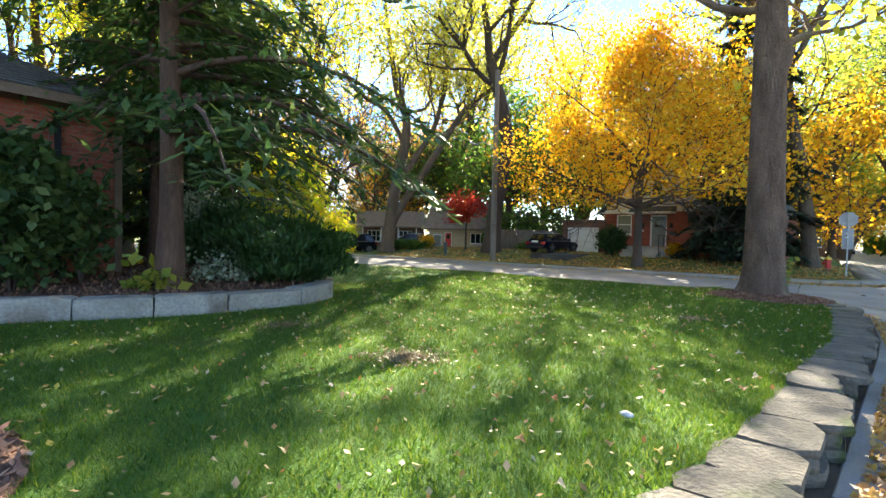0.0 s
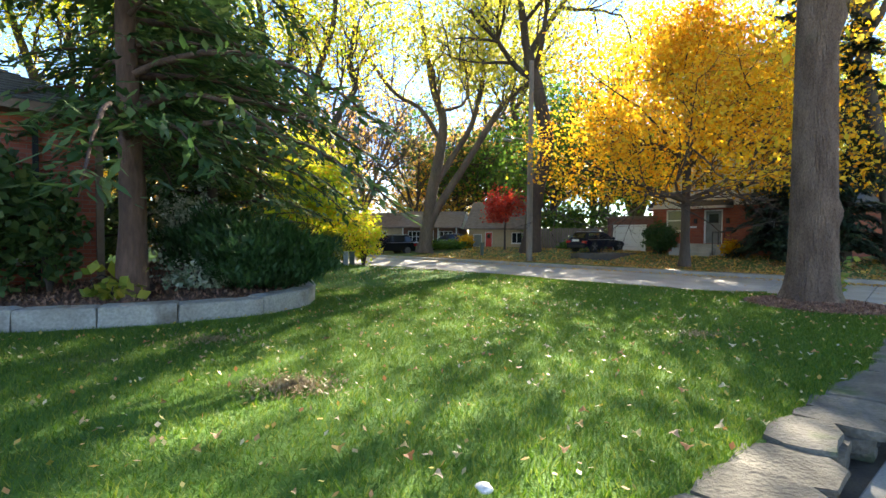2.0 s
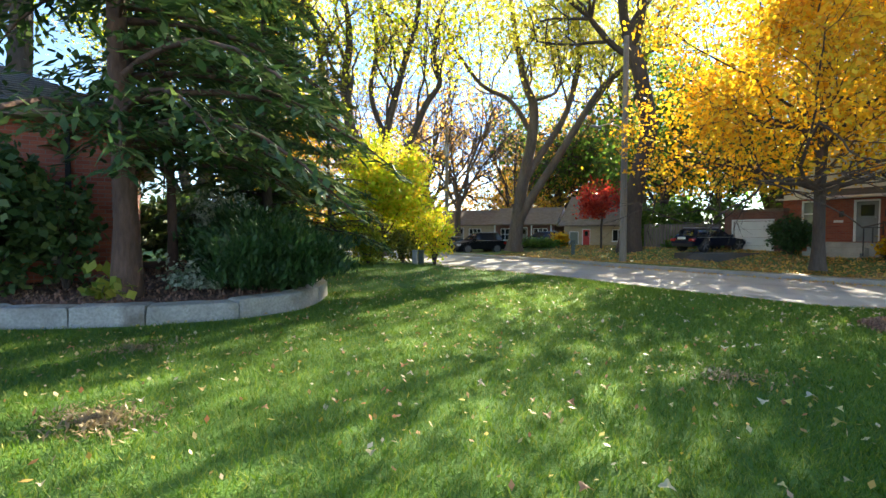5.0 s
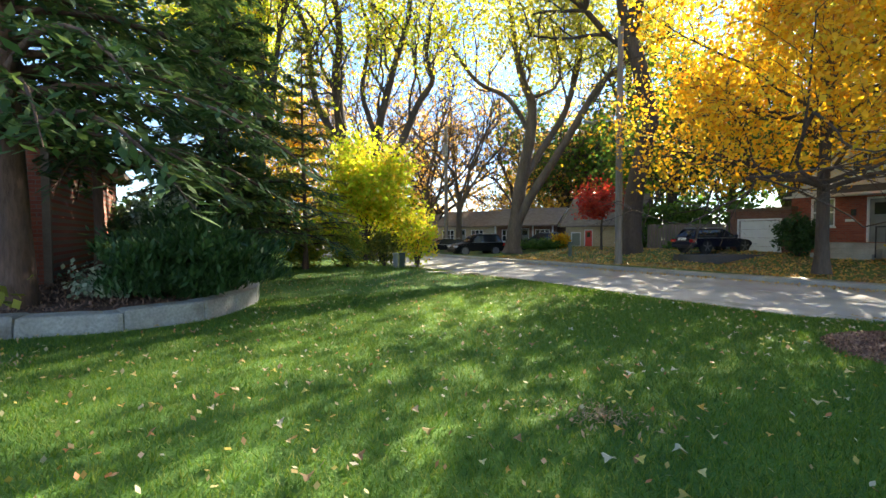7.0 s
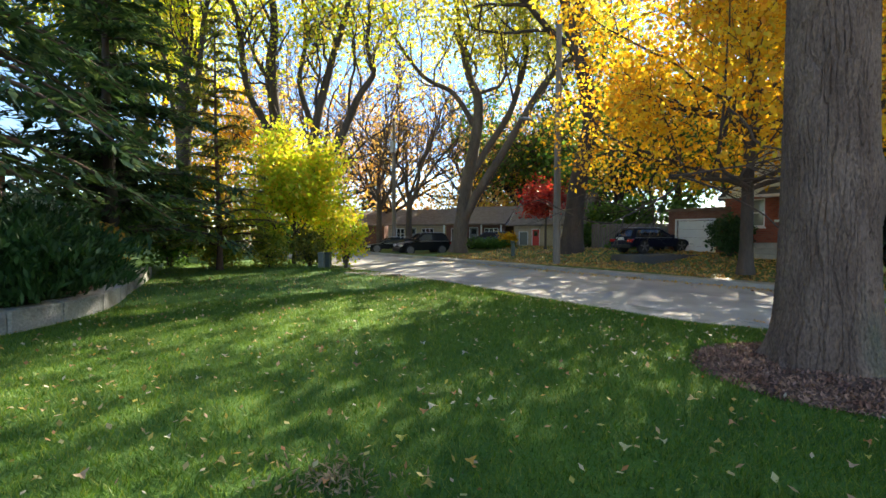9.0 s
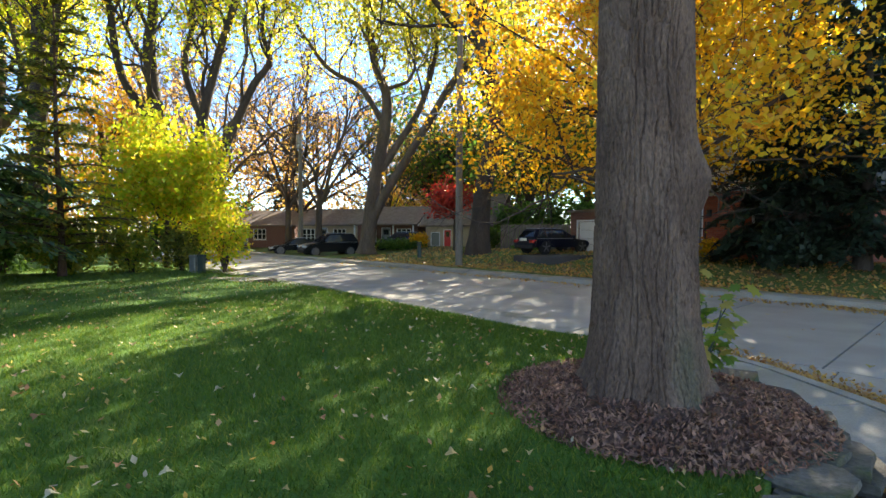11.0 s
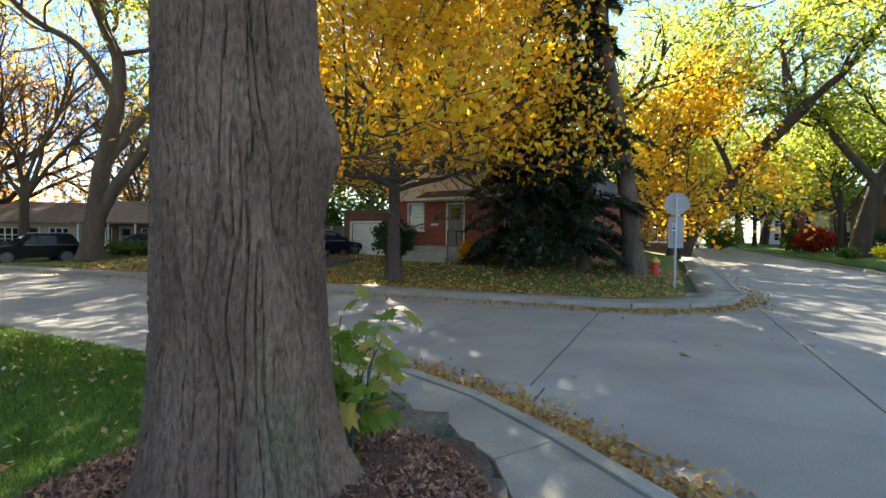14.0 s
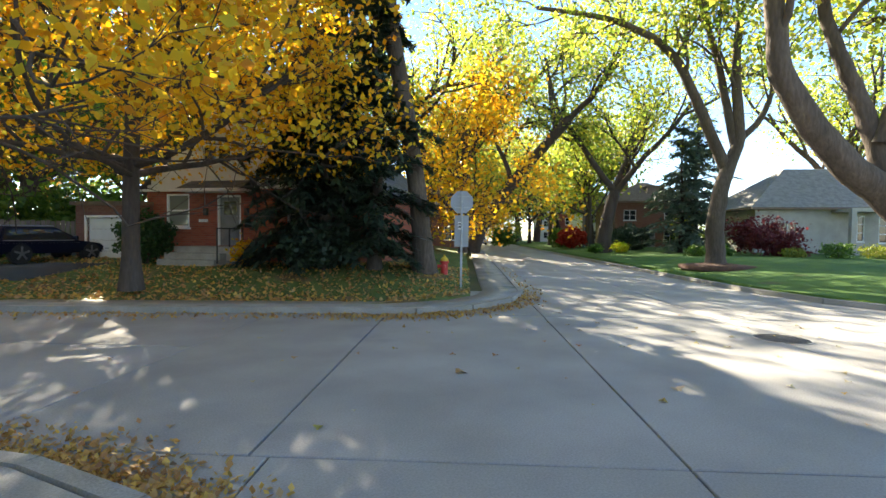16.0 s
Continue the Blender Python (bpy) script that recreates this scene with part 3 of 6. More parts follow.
r_cuts = [-2.9, 0.15, 2.35] + [2.35 + 4.6 * k for k in range(1, 14)]
for k in range(len(r_cuts) - 1):
    a, b = r_cuts[k], r_cuts[k + 1]
    slide = 0.05 * max(0.0, (a + b) / 2 - 3)
    if a < 0.2:
        road_slab(12.35, 18.45, a, b)
    else:
        road_slab(12.35 - slide, 15.5 - slide, a, b)
        road_slab(15.5 - slide, 18.45 - slide, a, b)
s_cuts = [12.35 - 4.6 * k for k in range(9, 0, -1)] + [12.35, 18.45] + [18.45 + 4.6 * k for k in range(1, 22)]
for k in range(len(s_cuts) - 1):
    for a, b in ((-9.5, -6.2), (-6.2, -2.9)):
        road_slab(s_cuts[k], s_cuts[k + 1], a, b)
road_slab(10.2, 12.35, -2.9, 0.0)
road_slab(11.0, 12.35, 0.0, 2.4)
road_slab(18.45, 22.5, -2.9, -0.9)
road_slab(17.5, 24.0, -13.5, -9.5)

# ---- walk round the corner, kerbs ----
INNER = [(-16, 1.3), (-9, 0.6), (-3, 0.02), (-1.5, -0.13), (0, -0.28), (1.5, -0.46), (3, -0.64), (4.5, -0.82), (6, -0.98), (7.4, -1.02), (8.6, -0.95), (9.7, -0.6), (10.5, -0.1), (10.95, 0.6), (11.15, 1.6), (11.2, 3), (11.1, 5.2), (11.0, 7.5), (10.85, 10), (10.7, 13), (10.5, 17), (10.3, 22)]
OUTER = [(-16, -1.6), (-9, -2.1), (-3, -2.65), (-1.5, -2.7), (0, -2.75), (1.5, -2.75), (3, -2.75), (4.5, -2.75), (6.2, -2.75), (7.8, -2.6), (9.3, -2.1), (10.2, -1.35), (10.95, -0.4), (11.55, 0.5), (11.95, 1.5), (12.2, 3), (12.15, 5.2), (12.05, 7.5), (11.9, 10), (11.75, 13), (11.55, 17), (11.35, 22)]
pavement = patch("pavement", "dirt bed under the concrete walk", "pavement", M_DIRT, [[W(a[0] + (b[0] - a[0]) * q, a[1] + (b[1] - a[1]) * q, 0.05) for q in (-0.5 if i < 12 else -0.02, 0.5, 1.0)] for i, (a, b) in enumerate(zip(INNER, OUTER))])
for i in range(len(INNER) - 1):
    c = np.array([W(*q)[:2] for q in (INNER[i], INNER[i + 1], OUTER[i + 1], OUTER[i])])
    m = c.mean(0)
    slab("slab", m + (c - m) * 0.992, 0.075, M_WALK, pavement)


def kerb(label, line, width, height, n=1.8):
    """Kerb stones laid along a line, each its own piece."""
    k = thing("kerb", label, "kerb", kind="structure")
    for (a, b) in zip(line[:-1], line[1:]):
        a, b = Vector((*W(*a)[:2], 0)), Vector((*W(*b)[:2], 0))
        m = max(1, round((b - a).length / n))
        side = (b - a).normalized().cross(Vector((0, 0, 1))) * width / 2
        for q in range(m):
            p0, p1 = a.lerp(b, q / m), a.lerp(b, (q + 1) / m - 0.006 / max(0.5, (b - a).length))
            bm = bmesh.new()
            lo = [bm.verts.new(v) for v in (p0 - side, p1 - side, p1 + side, p0 + side)]
            hi = [bm.verts.new(v + Vector((0, 0, height))) for v in (p0 - side * 0.8, p1 - side * 0.8, p1 + side * 0.8, p0 + side * 0.8)]
            bm.faces.new(hi)
            for e in range(4):
                bm.faces.new((lo[e], lo[(e + 1) % 4], hi[(e + 1) % 4], hi[e]))
            bmesh.ops.recalc_face_normals(bm, faces=bm.faces[:])
            part("kerb_stone", bm, M_KERB, k)
    return k


kerb("low worn concrete kerb round the corner walk", [(a[0] + 0.08, a[1] - 0.05) for a in OUTER[1:16]], 0.16, 0.08)
FARK = [(far_edge(40), 40), (far_edge(25), 25), (far_edge(14), 14), (far_edge(6), 6), (18.35, 1.2), (18.45, -0.4), (19.0, -1.5), (20.2, -2.4), (21.8, -2.85), (25, -2.9), (40, -3.0), (60, -3.1), (100, -3.2)]
kerb("concrete kerb with leaves along the far corner", FARK, 0.17, 0.12, 3)
kerb("pale concrete kerb of the cross street", [(17.5, -13.2), (19, -11.3), (21, -10.1), (23.5, -9.6), (28, -9.45), (45, -9.4), (70, -9.4), (110, -9.4)], 0.18, 0.13, 3)
# walk strip behind the far kerb
pav2 = patch("pavement_across", "concrete walk with fallen leaves behind the far kerb", "pavement", M_WALK, [[W(a[0] + q * ox, a[1] + q * oy, 0.105) for q in (0.07, 0.95)] for a, ox, oy in zip(FARK, [1, 1, 1, 1, 1, 1, 0.9, 0.6, 0.3, 0.1, 0, 0, 0], [0, 0, 0, 0, 0, 0.2, 0.5, 0.8, 1.0, 1.1, 1.2, 1.2, 1.2])])

# ---- flagstone retaining wall along the walk ----
wall = thing("flagstone_wall", "low dry-laid flagstone edging with mossy cracked slabs", "stone wall", kind="structure")
rng = np.random.default_rng(5)


def flag(s0, s1, z0, z1, rin, rout, tilt):
    n = 11
    pts = []
    for i in range(n):
        a = 2 * math.pi * i / n
        cx, sx = math.cos(a), math.sin(a)
        e = (abs(cx) ** 7 + abs(sx) ** 7) ** (-1 / 7) * rng.uniform(0.88, 1.06)
        pts.append(((s0 + s1) / 2 + cx * e * (s1 - s0) / 2, (rin + rout) / 2 + sx * e * (rin - rout) / 2))
    v, f = [], []
    for lay, (z, k) in enumerate(((z0, 0.98), (z0 + (z1 - z0) * 0.5, 1.02), (z1 - 0.012, 1.0), (z1, 0.985))):
        for p in pts:
            cs, cr = (s0 + s1) / 2, (rin + rout) / 2
            v.append(W(cs + (p[0] - cs) * k * rng.uniform(0.99, 1.01), cr + (p[1] - cr) * k, z + tilt * (p[1] - cr) + rng.normal() * 0.003))
    for lay in range(3):
        for i in range(n):
            j = (i + 1) % n
            f.append((lay * n + i, lay * n + j, (lay + 1) * n + j, (lay + 1) * n + i))
    f.append(tuple(range(3 * n, 4 * n)))
    mesh_of("flagstone", v, f, M_FLAG, wall)


s = -9.0
while s < 8.9:
    ln = rng.uniform(0.34, 0.68) if s < 8.2 else rng.uniform(0.35, 0.55)
    ri = float(lawn_edge(s + ln / 2)) + 0.06
    wd = rng.uniform(0.36, 0.48) if s < 8.2 else rng.uniform(0.34, 0.5)
    for lay in range(2):
        off = rng.uniform(-0.1, 0.1)
        flag(s + off, s + off + ln * 1.05, 0.05 + lay * 0.085, 0.05 + (lay + 1) * 0.085, ri - 0.1, ri - wd + rng.uniform(-0.05, 0.03), 0)
    flag(s, s + ln * 1.01, 0.215, 0.27 + rng.uniform(-0.01, 0.015), ri, ri - wd - 0.06 + rng.uniform(-0.06, 0.06), rng.uniform(-0.06, 0.0))
    s += ln
for cs, cr in ((9.3, -0.5), (9.75, -0.24), (10.15, 0.06), (10.5, 0.45), (10.75, 0.95), (10.92, 1.5)):
    flag(cs - 0.27, cs + 0.26, 0.06, 0.14, cr + 0.26, cr - 0.24, 0)
    flag(cs - 0.3, cs + 0.22, 0.14, 0.2 + rng.uniform(0, 0.03), cr + 0.3, cr - 0.2, -0.04)

# ---- raised bed with armour stones ----
BORDER = [(-13.5, 3.3), (-11.6, 3.75), (-10.2, 3.95), (-8.9, 4.05), (-7.55, 4.17), (-6.02, 4.45), (-5.15, 4.71), (-4.27, 5.05), (-3.3, 5.72), (-2.86, 6.7), (-2.9, 7.5), (-3.15, 8.4), (-3.75, 9.35), (-4.4, 10.2), (-5.05, 11.1), (-5.7, 12.05), (-6.4, 13.0), (-7.1, 13.95)]
rng = np.random.default_rng(11)
border = thing("stone_border", "rough-cut grey armour stones edging the raised bed", "stone border", kind="structure")
for (a, b) in zip(BORDER[:-1], BORDER[1:]):
    a, b = Vector((*a, 0)), Vector((*b, 0))
    d = (b - a).normalized()
    inward = Vector((-d.y, d.x, 0))
    ln, hh = (b - a).length - 0.025, 0.33 + rng.uniform(-0.02, 0.02)
    bm = bmesh.new()
    nx, ny, nz = 8, 4, 4
    bmesh.ops.create_cube(bm, size=1.0)
    bmesh.ops.bevel(bm, geom=bm.edges[:], offset=0.05, segments=1, affect="EDGES")
    bmesh.ops.subdivide_edges(bm, edges=bm.edges[:], cuts=3, use_grid_fill=True)
    off = Vector((rng.uniform(0, 50), 0, 0))
    for v in bm.verts:
        p = Vector((v.co.x * ln, v.co.y * 0.36, v.co.z * hh))
        nn = noise.noise_vector(p * 5 + off) * 0.018 + noise.noise_vector(p * 14 + off) * 0.006
        p += nn
        w = a + d * (p.x + (b - a).length / 2) + inward * (p.y + 0.17)
        v.co = (w.x, w.y, p.z + hh / 2 + 0.20)
    part("armour_stone", bm, M_STONE, border)
rows = []
for (x, y) in BORDER:
    rows.append([(x + (-11.5 - x) * q * 0.97 - 0.25 * (1 - q) * 0.5, y + (11.5 - y) * q + 0.12 * (1 - q), 0.46 + 0.17 * ramp(q, 0.0, 0.4) + 0.02 * math.sin(x * 5 + q * 23) * math.sin(y * 4 + q * 31)) for q in np.linspace(0.03, 1, 24)])
bed = patch("garden_bed", "raised bed of brown shredded bark mulch", "garden bed", M_MULCH, rows, 0.2)

# mulch ring under the street oak
OAK = (6.38, 6.62)
rows = []
for k in range(9):
    q = k / 8
    rows.append([(OAK[0] + 0.02 + math.cos(a) * (0.2 + 0.93 * q) * (1 + 0.07 * math.sin(3 * a + 1) + 0.04 * math.sin(7 * a)), OAK[1] - 0.1 + math.sin(a) * (0.2 + 0.93 * q) * (1 + 0.06 * math.cos(2 * a)), 0.375 - 0.12 * q ** 1.3 + 0.015 * math.sin(a * 9 + q * 12)) for a in np.linspace(0, 2 * math.pi, 49)])
ring = patch("mulch_ring", "ring of reddish bark mulch round the trunk", "mulch bed", M_MULCH, rows, 0.15)
# mulch corner by the start of the walk
rows = [[(-5.3 + math.cos(a) * q * 1.4, -0.2 + math.sin(a) * q * 1.25, 0.30 - 0.035 * q + 0.01 * math.sin(a * 9 + q * 12)) for a in np.linspace(0, 2 * math.pi, 33)] for q in np.linspace(0.02, 1, 8)]
patch("mulch_corner", "small bed of brown mulch in the lawn", "mulch bed", M_MULCH, rows, 0.15)


def chips(name, label, places, size, material, flat=0.85, long=2.2):
    rng2 = np.random.default_rng(len(places))
    v, f = leaf_cloud(rng2, places, size, flat, long)
    ob = mesh_of(name, v, f, material)
    return tagged(ob, label, name.replace("_", " "), kind="stuff")


rng = np.random.default_rng(21)
n = 9000
a, q = rng.uniform(0, 2 * math.pi, n), np.sqrt(rng.uniform(0.12, 1.05, n))
chips("mulch_chips", "shredded bark chips round the trunk", np.stack([OAK[0] + np.cos(a) * q * 1.13, OAK[1] - 0.1 + np.sin(a) * q * 1.13, 0.395 - 0.115 * q ** 1.3 + rng.uniform(-0.012, 0.008, n)], 1), 0.021, M_CHIP)
n = 12000
i, q = rng.uniform(3, len(BORDER) - 4, n), rng.uniform(0.03, 0.6, n)
bx, by = np.interp(i, np.arange(len(BORDER)), [p[0] for p in BORDER]), np.interp(i, np.arange(len(BORDER)), [p[1] for p in BORDER])
chips("mulch_chips", "brown bark chips and dry leaves on the raised bed", np.stack([bx + (-11.5 - bx) * q * 0.97, by + (11.5 - by) * q, 0.475 + 0.17 * ramp(q, 0, 0.4) + rng.uniform(0, 0.015, n)], 1), 0.035, M_CHIP)
n = 1500
a, q = rng.uniform(0, 2 * math.pi, n), np.sqrt(rng.uniform(0, 1.0, n))
chips("mulch_chips", "brown bark chips in the small bed", np.stack([-5.3 + np.cos(a) * q * 1.4, -0.2 + np.sin(a) * q * 1.25, 0.31 - 0.035 * q + rng.uniform(0, 0.015, n)], 1), 0.04, M_CHIP)

# ---- the street oak beside the walk ----
oak = thing("oak_tree", "old street tree with deeply furrowed grey bark", "tree", pose(OAK[0], OAK[1], 0.2))
na, nz = 560, 560
zz = np.linspace(-0.05, 8.5, nz) ** 1.0
aa = np.linspace(0, 2 * math.pi, na, endpoint=False)
Z, A = np.meshgrid(zz, aa, indexing="ij")
R = 0.345 + 0.26 * np.exp(-np.clip(Z, 0, 9) / 0.22) * (0.75 + 0.35 * np.cos(5 * A + 0.7)) + 0.05 * np.exp(-np.clip(Z, 0, 9) / 1.2) - 0.012 * Z
R += 0.10 * np.exp(-((Z - 1.75) / 0.22) ** 2 - (((A + 0.35 + math.pi) % (2 * math.pi) - math.pi) / 0.22) ** 2)
R += 0.13 * np.exp(-((Z - 5.3) / 0.3) ** 2 - (((A + 0.5 + math.pi) % (2 * math.pi) - math.pi) / 0.4) ** 2)


def lattice_noise(u, v, nu, seed):
    """Smooth random values, closed round the trunk in u."""
    g = np.random.default_rng(seed).uniform(-1, 1, (nu, 400))
    i, j = np.floor(u).astype(int), np.floor(v).astype(int)
    a, b = u - i, v - j
    a, b = a * a * (3 - 2 * a), b * b * (3 - 2 * b)
    p = lambda x, y: g[x % nu, y % 400]
    return (p(i, j) * (1 - a) + p(i + 1, j) * a) * (1 - b) + (p(i, j + 1) * (1 - a) + p(i + 1, j + 1) * a) * b


T = A / (2 * math.pi)
wander = 0.9 * lattice_noise(T * 14, Z * 3.0, 14, 4)
n1 = np.abs(lattice_noise(T * 72 + wander, Z * 2.6 + 5, 72, 1))
n2 = np.abs(lattice_noise(T * 96 + wander, Z * 5.0 + 5, 96, 2))
n3 = np.abs(lattice_noise(T * 30 + wander, Z * 9 + 5, 30, 6))
R += 0.03 * (np.minimum(n1 * 5.5, 1) - 0.8) + 0.008 * np.minimum(n2 * 6, 1) + 0.014 * np.minimum(n3 * 9, 1) + np.random.default_rng(3).normal(size=R.shape) * 0.002
vv = np.stack([np.cos(A) * R - 0.012 * Z, np.sin(A) * R, Z], -1).reshape(-1, 3)
i, j = np.meshgrid(np.arange(nz - 1), np.arange(na), indexing="ij")
mesh_of("trunk", vv, np.stack([i * na + j, i * na + (j + 1) % na, (i + 1) * na + (j + 1) % na, (i + 1) * na + j], -1).reshape(-1, 4), M_OAK, oak, smooth=False)
rng = np.random.default_rng(8)
tb, tips = Tubes(), []
for sh, h, ln, rd in [(8.2, (0.3, 0.2, 1.2), 5.5, 0.2), (8.0, (-0.8, 0.3, 0.8), 5.5, 0.17), (8.1, (0.7, -0.7, 0.8), 5.0, 0.16), (7.6, (0.6, 0.9, 0.7), 5.0, 0.15), (7.8, (-0.4, -0.9, 0.8), 4.5, 0.14), (5.3, (0.9, -0.25, 0.7), 3.2, 0.09), (6.3, (-0.5, 0.8, 0.35), 4.0, 0.1)]:
    grow(rng, tb, tips, (-0.1, 0, sh), h, ln, rd, 0, 3, 0.12, 0.16, (3, 5), 0.85)
tagged(tb.make("branchwork", M_OAK, oak), kind="stuff")
tips = np.array(tips)
at = tips[rng.integers(0, len(tips), 3800)] + rng.normal(size=(3800, 3)) * 0.4
mesh_of("crown", *leaf_cloud(rng, at, 0.17), M_YGREEN, oak)
# sucker shoot with big lobed leaves at the foot of the oak
shoot = thing("sucker_shoot", "green maple sucker shoots at the foot of the trunk", "plant", pose(OAK[0] + 0.5, OAK[1] + 0.2, 0.2))
rng = np.random.default_rng(31)
tb, lv, lf = Tubes(), [], []
for k in range(8):
    a, h = rng.uniform(-1.2, 2.2), rng.uniform(0.5, 1.15)
    path = np.stack([np.linspace(0, math.cos(a) * 0.22, 6), np.linspace(0, math.sin(a) * 0.22, 6), np.linspace(0, h, 6)], 1) + rng.normal(size=(6, 3)) * 0.012
    tb.add(path, np.linspace(0.009, 0.004, 6), 5)
    for q in range(12):
        p = path[2 + q % 4] + np.array([*(rng.normal(size=2) * 0.1), rng.normal() * 0.08])
        t0, sz, tl = rng.uniform(0, 6.28), rng.uniform(0.05, 0.085), rng.normal(size=2) * 0.5
        for e in range(16):
            b = 2 * math.pi * e / 16
            w = sz * (1.0, 0.62, 0.85, 0.55)[e % 4]
            x, y = math.cos(b + t0) * w, math.sin(b + t0) * w
            lv.append((p[0] + x, p[1] + y, p[2] + x * tl[0] + y * tl[1] - 2.5 * w * w))
        lf.append(tuple(range(len(lv) - 16, len(lv))))
tagged(tb.make("stemwork", M_BOXGREEN, shoot), kind="stuff")
mesh_of("foliage", lv, lf, M_SHOOT, shoot)

# ---- broadleaf trees ----
R1 = np.random.default_rng(100)
gold = tree("golden-leaved maple on the lawn across the street", (10.47, 17.85, 0.36), [(0.0, 0, 1.6), (0.05, 0.1, 3.1), (0.15, 0.1, 5.5), (0.1, 0, 8)], 0.19, around(R1, 9, 0.34, 5.0, 0.085, (0.36, 0.5)) + around(R1, 8, 0.6, 3.9, 0.07, (0.55, 0.75)) + around(R1, 6, 1.3, 2.8, 0.05, (0.8, 1.0)), 46000, 0.115, M_YELLOW, M_DARKBARK, 3, 7, 0.42, 0.10, 0.9, name="maple_tree", cut=2.75)
fork = limbed_tree("tall forked street tree with thin yellow-green leaves", (-0.4, 31.3, 0.42), 0, [
    ([(0, -0.2), (0.15, 1.5), (0.5, 3.9), (1.3, 7.5), (1.35, 9.3), (0.6, 11), (0.1, 14), (-0.4, 17)], 0.5, 0.12),
    ([(0.3, 1.6), (0.9, 2.9), (3.3, 6.7), (5.3, 10.0), (7.2, 11.5), (9.0, 12.6)], 0.32, 0.1),
    ([(0.8, 4.6), (1.5, 5.7), (3.4, 8.8), (4.3, 12.3), (4.0, 15.3)], 0.27, 0.1),
    ([(1.25, 7.2), (-0.2, 9.7), (-2.1, 10.6), (-3.9, 13.2), (-4.6, 15)], 0.18, 0.07),
    ([(1.2, 9.6), (2.6, 9.9), (3.1, 10.9), (2.6, 13.5)], 0.12, 0.05)], 17000, 0.16, M_YGREEN, M_BARK, 3, 4.0, 0.75, 7, 7.0)
lean = tree("thick leaning street tree beside the utility pole", (6.1, 27.3, 0.45), [(0.25, 0, 3.2), (1.0, 0, 6.8), (0.5, 0.1, 9.6), (-0.2, 0.2, 12)], 0.5, [(1.0, (-0.3, 0, 1.4), 7, 0.28), (1.0, (0.7, 0.3, 1.1), 7, 0.25), (0.85, (-0.9, -0.2, 0.8), 6, 0.2), (0.9, (0.2, -0.9, 0.9), 6, 0.18)], 5500, 0.16, M_YGREEN, M_DARKBARK, 3, 4, 0.7, 0.15, 0.85)
corner = tree("tall slightly leaning street tree beside the hydrant", (18.05, 16.0, 0.3), [(-0.25, 0.1, 2.5), (-0.6, 0.3, 5), (-1.1, 0.6, 8), (-1.0, 0.6, 10.5)], 0.31, around(R1, 6, 1.0, 6.5, 0.17, (0.85, 1.0)), 5000, 0.17, M_MIDLEAF, M_BARK, 3, 5, 0.6, 0.15, 0.85)
bright = tree("bright yellow maple beside the cross street", (32.0, 27.0, 0.5), [(0, 0, 2), (0.1, 0, 4.5), (0, 0, 9)], 0.24, around(R1, 9, 0.35, 4.6, 0.09, (0.3, 0.5)) + around(R1, 8, 0.9, 4.0, 0.08, (0.6, 1.0)), 8000, 0.22, M_YELLOW, M_DARKBARK, 3, 6, 0.5, 0.1, 0.9, name="maple_tree")
arch = tree("old street tree arching over the cross street", (37.5, 31.0, 0.4), [(0.8, -1.2, 3), (1.6, -4.0, 6.5), (2.4, -7.5, 10)], 0.5, [(1.0, (0.3, -0.8, 1.0), 7, 0.25), (0.9, (0.2, 0.2, 1.4), 7, 0.22), (0.8, (0.9, -0.3, 0.9), 7, 0.2), (0.55, (-0.2, 0.5, 1.3), 8, 0.22)], 8000, 0.2, M_MIDLEAF, M_DARKBARK, 3, 8, 0.8, 0.12, 0.85)
right1 = limbed_tree("forked street tree standing in a mulch ring", (31.0, 11.1, 0.35), -45, [
    ([(0, -0.2), (-0.1, 1.7), (0.1, 3.4), (0.5, 4.6), (0.9, 5.6), (0.7, 8.5), (0.8, 11)], 0.42, 0.14),
    ([(0.3, 4.3), (-0.5, 6.3), (-1.7, 8.8), (-2.9, 10), (-5, 10.8), (-8, 11.2)], 0.26, 0.08),
    ([(0.7, 5.2), (0.3, 8.0), (-0.4, 11.5), (-0.9, 14)], 0.2, 0.08),
    ([(0.8, 5.4), (1.6, 6.2), (2.1, 7.4), (2.3, 10)], 0.16, 0.07)], 11000, 0.15, M_MIDLEAF, M_BARK, 9, 3.4, 0.65, 7, 6.0)
right2 = tree("big forked street tree beside the clipped hedge", (45.0, 23.2, 0.35), [(0.3, -0.2, 2.5), (0.8, -0.6, 5.0)], 0.6, [(1.0, (-0.4, 0.9, 1.2), 9, 0.3), (1.0, (0.4, -0.2, 1.4), 9, 0.3), (0.95, (0.3, -1.0, 0.9), 9, 0.28), (1.0, (0.7, -0.7, 1.1), 8, 0.25)], 8000, 0.2, M_MIDLEAF, M_DARKBARK, 3, 10, 0.8, 0.2, 0.8)
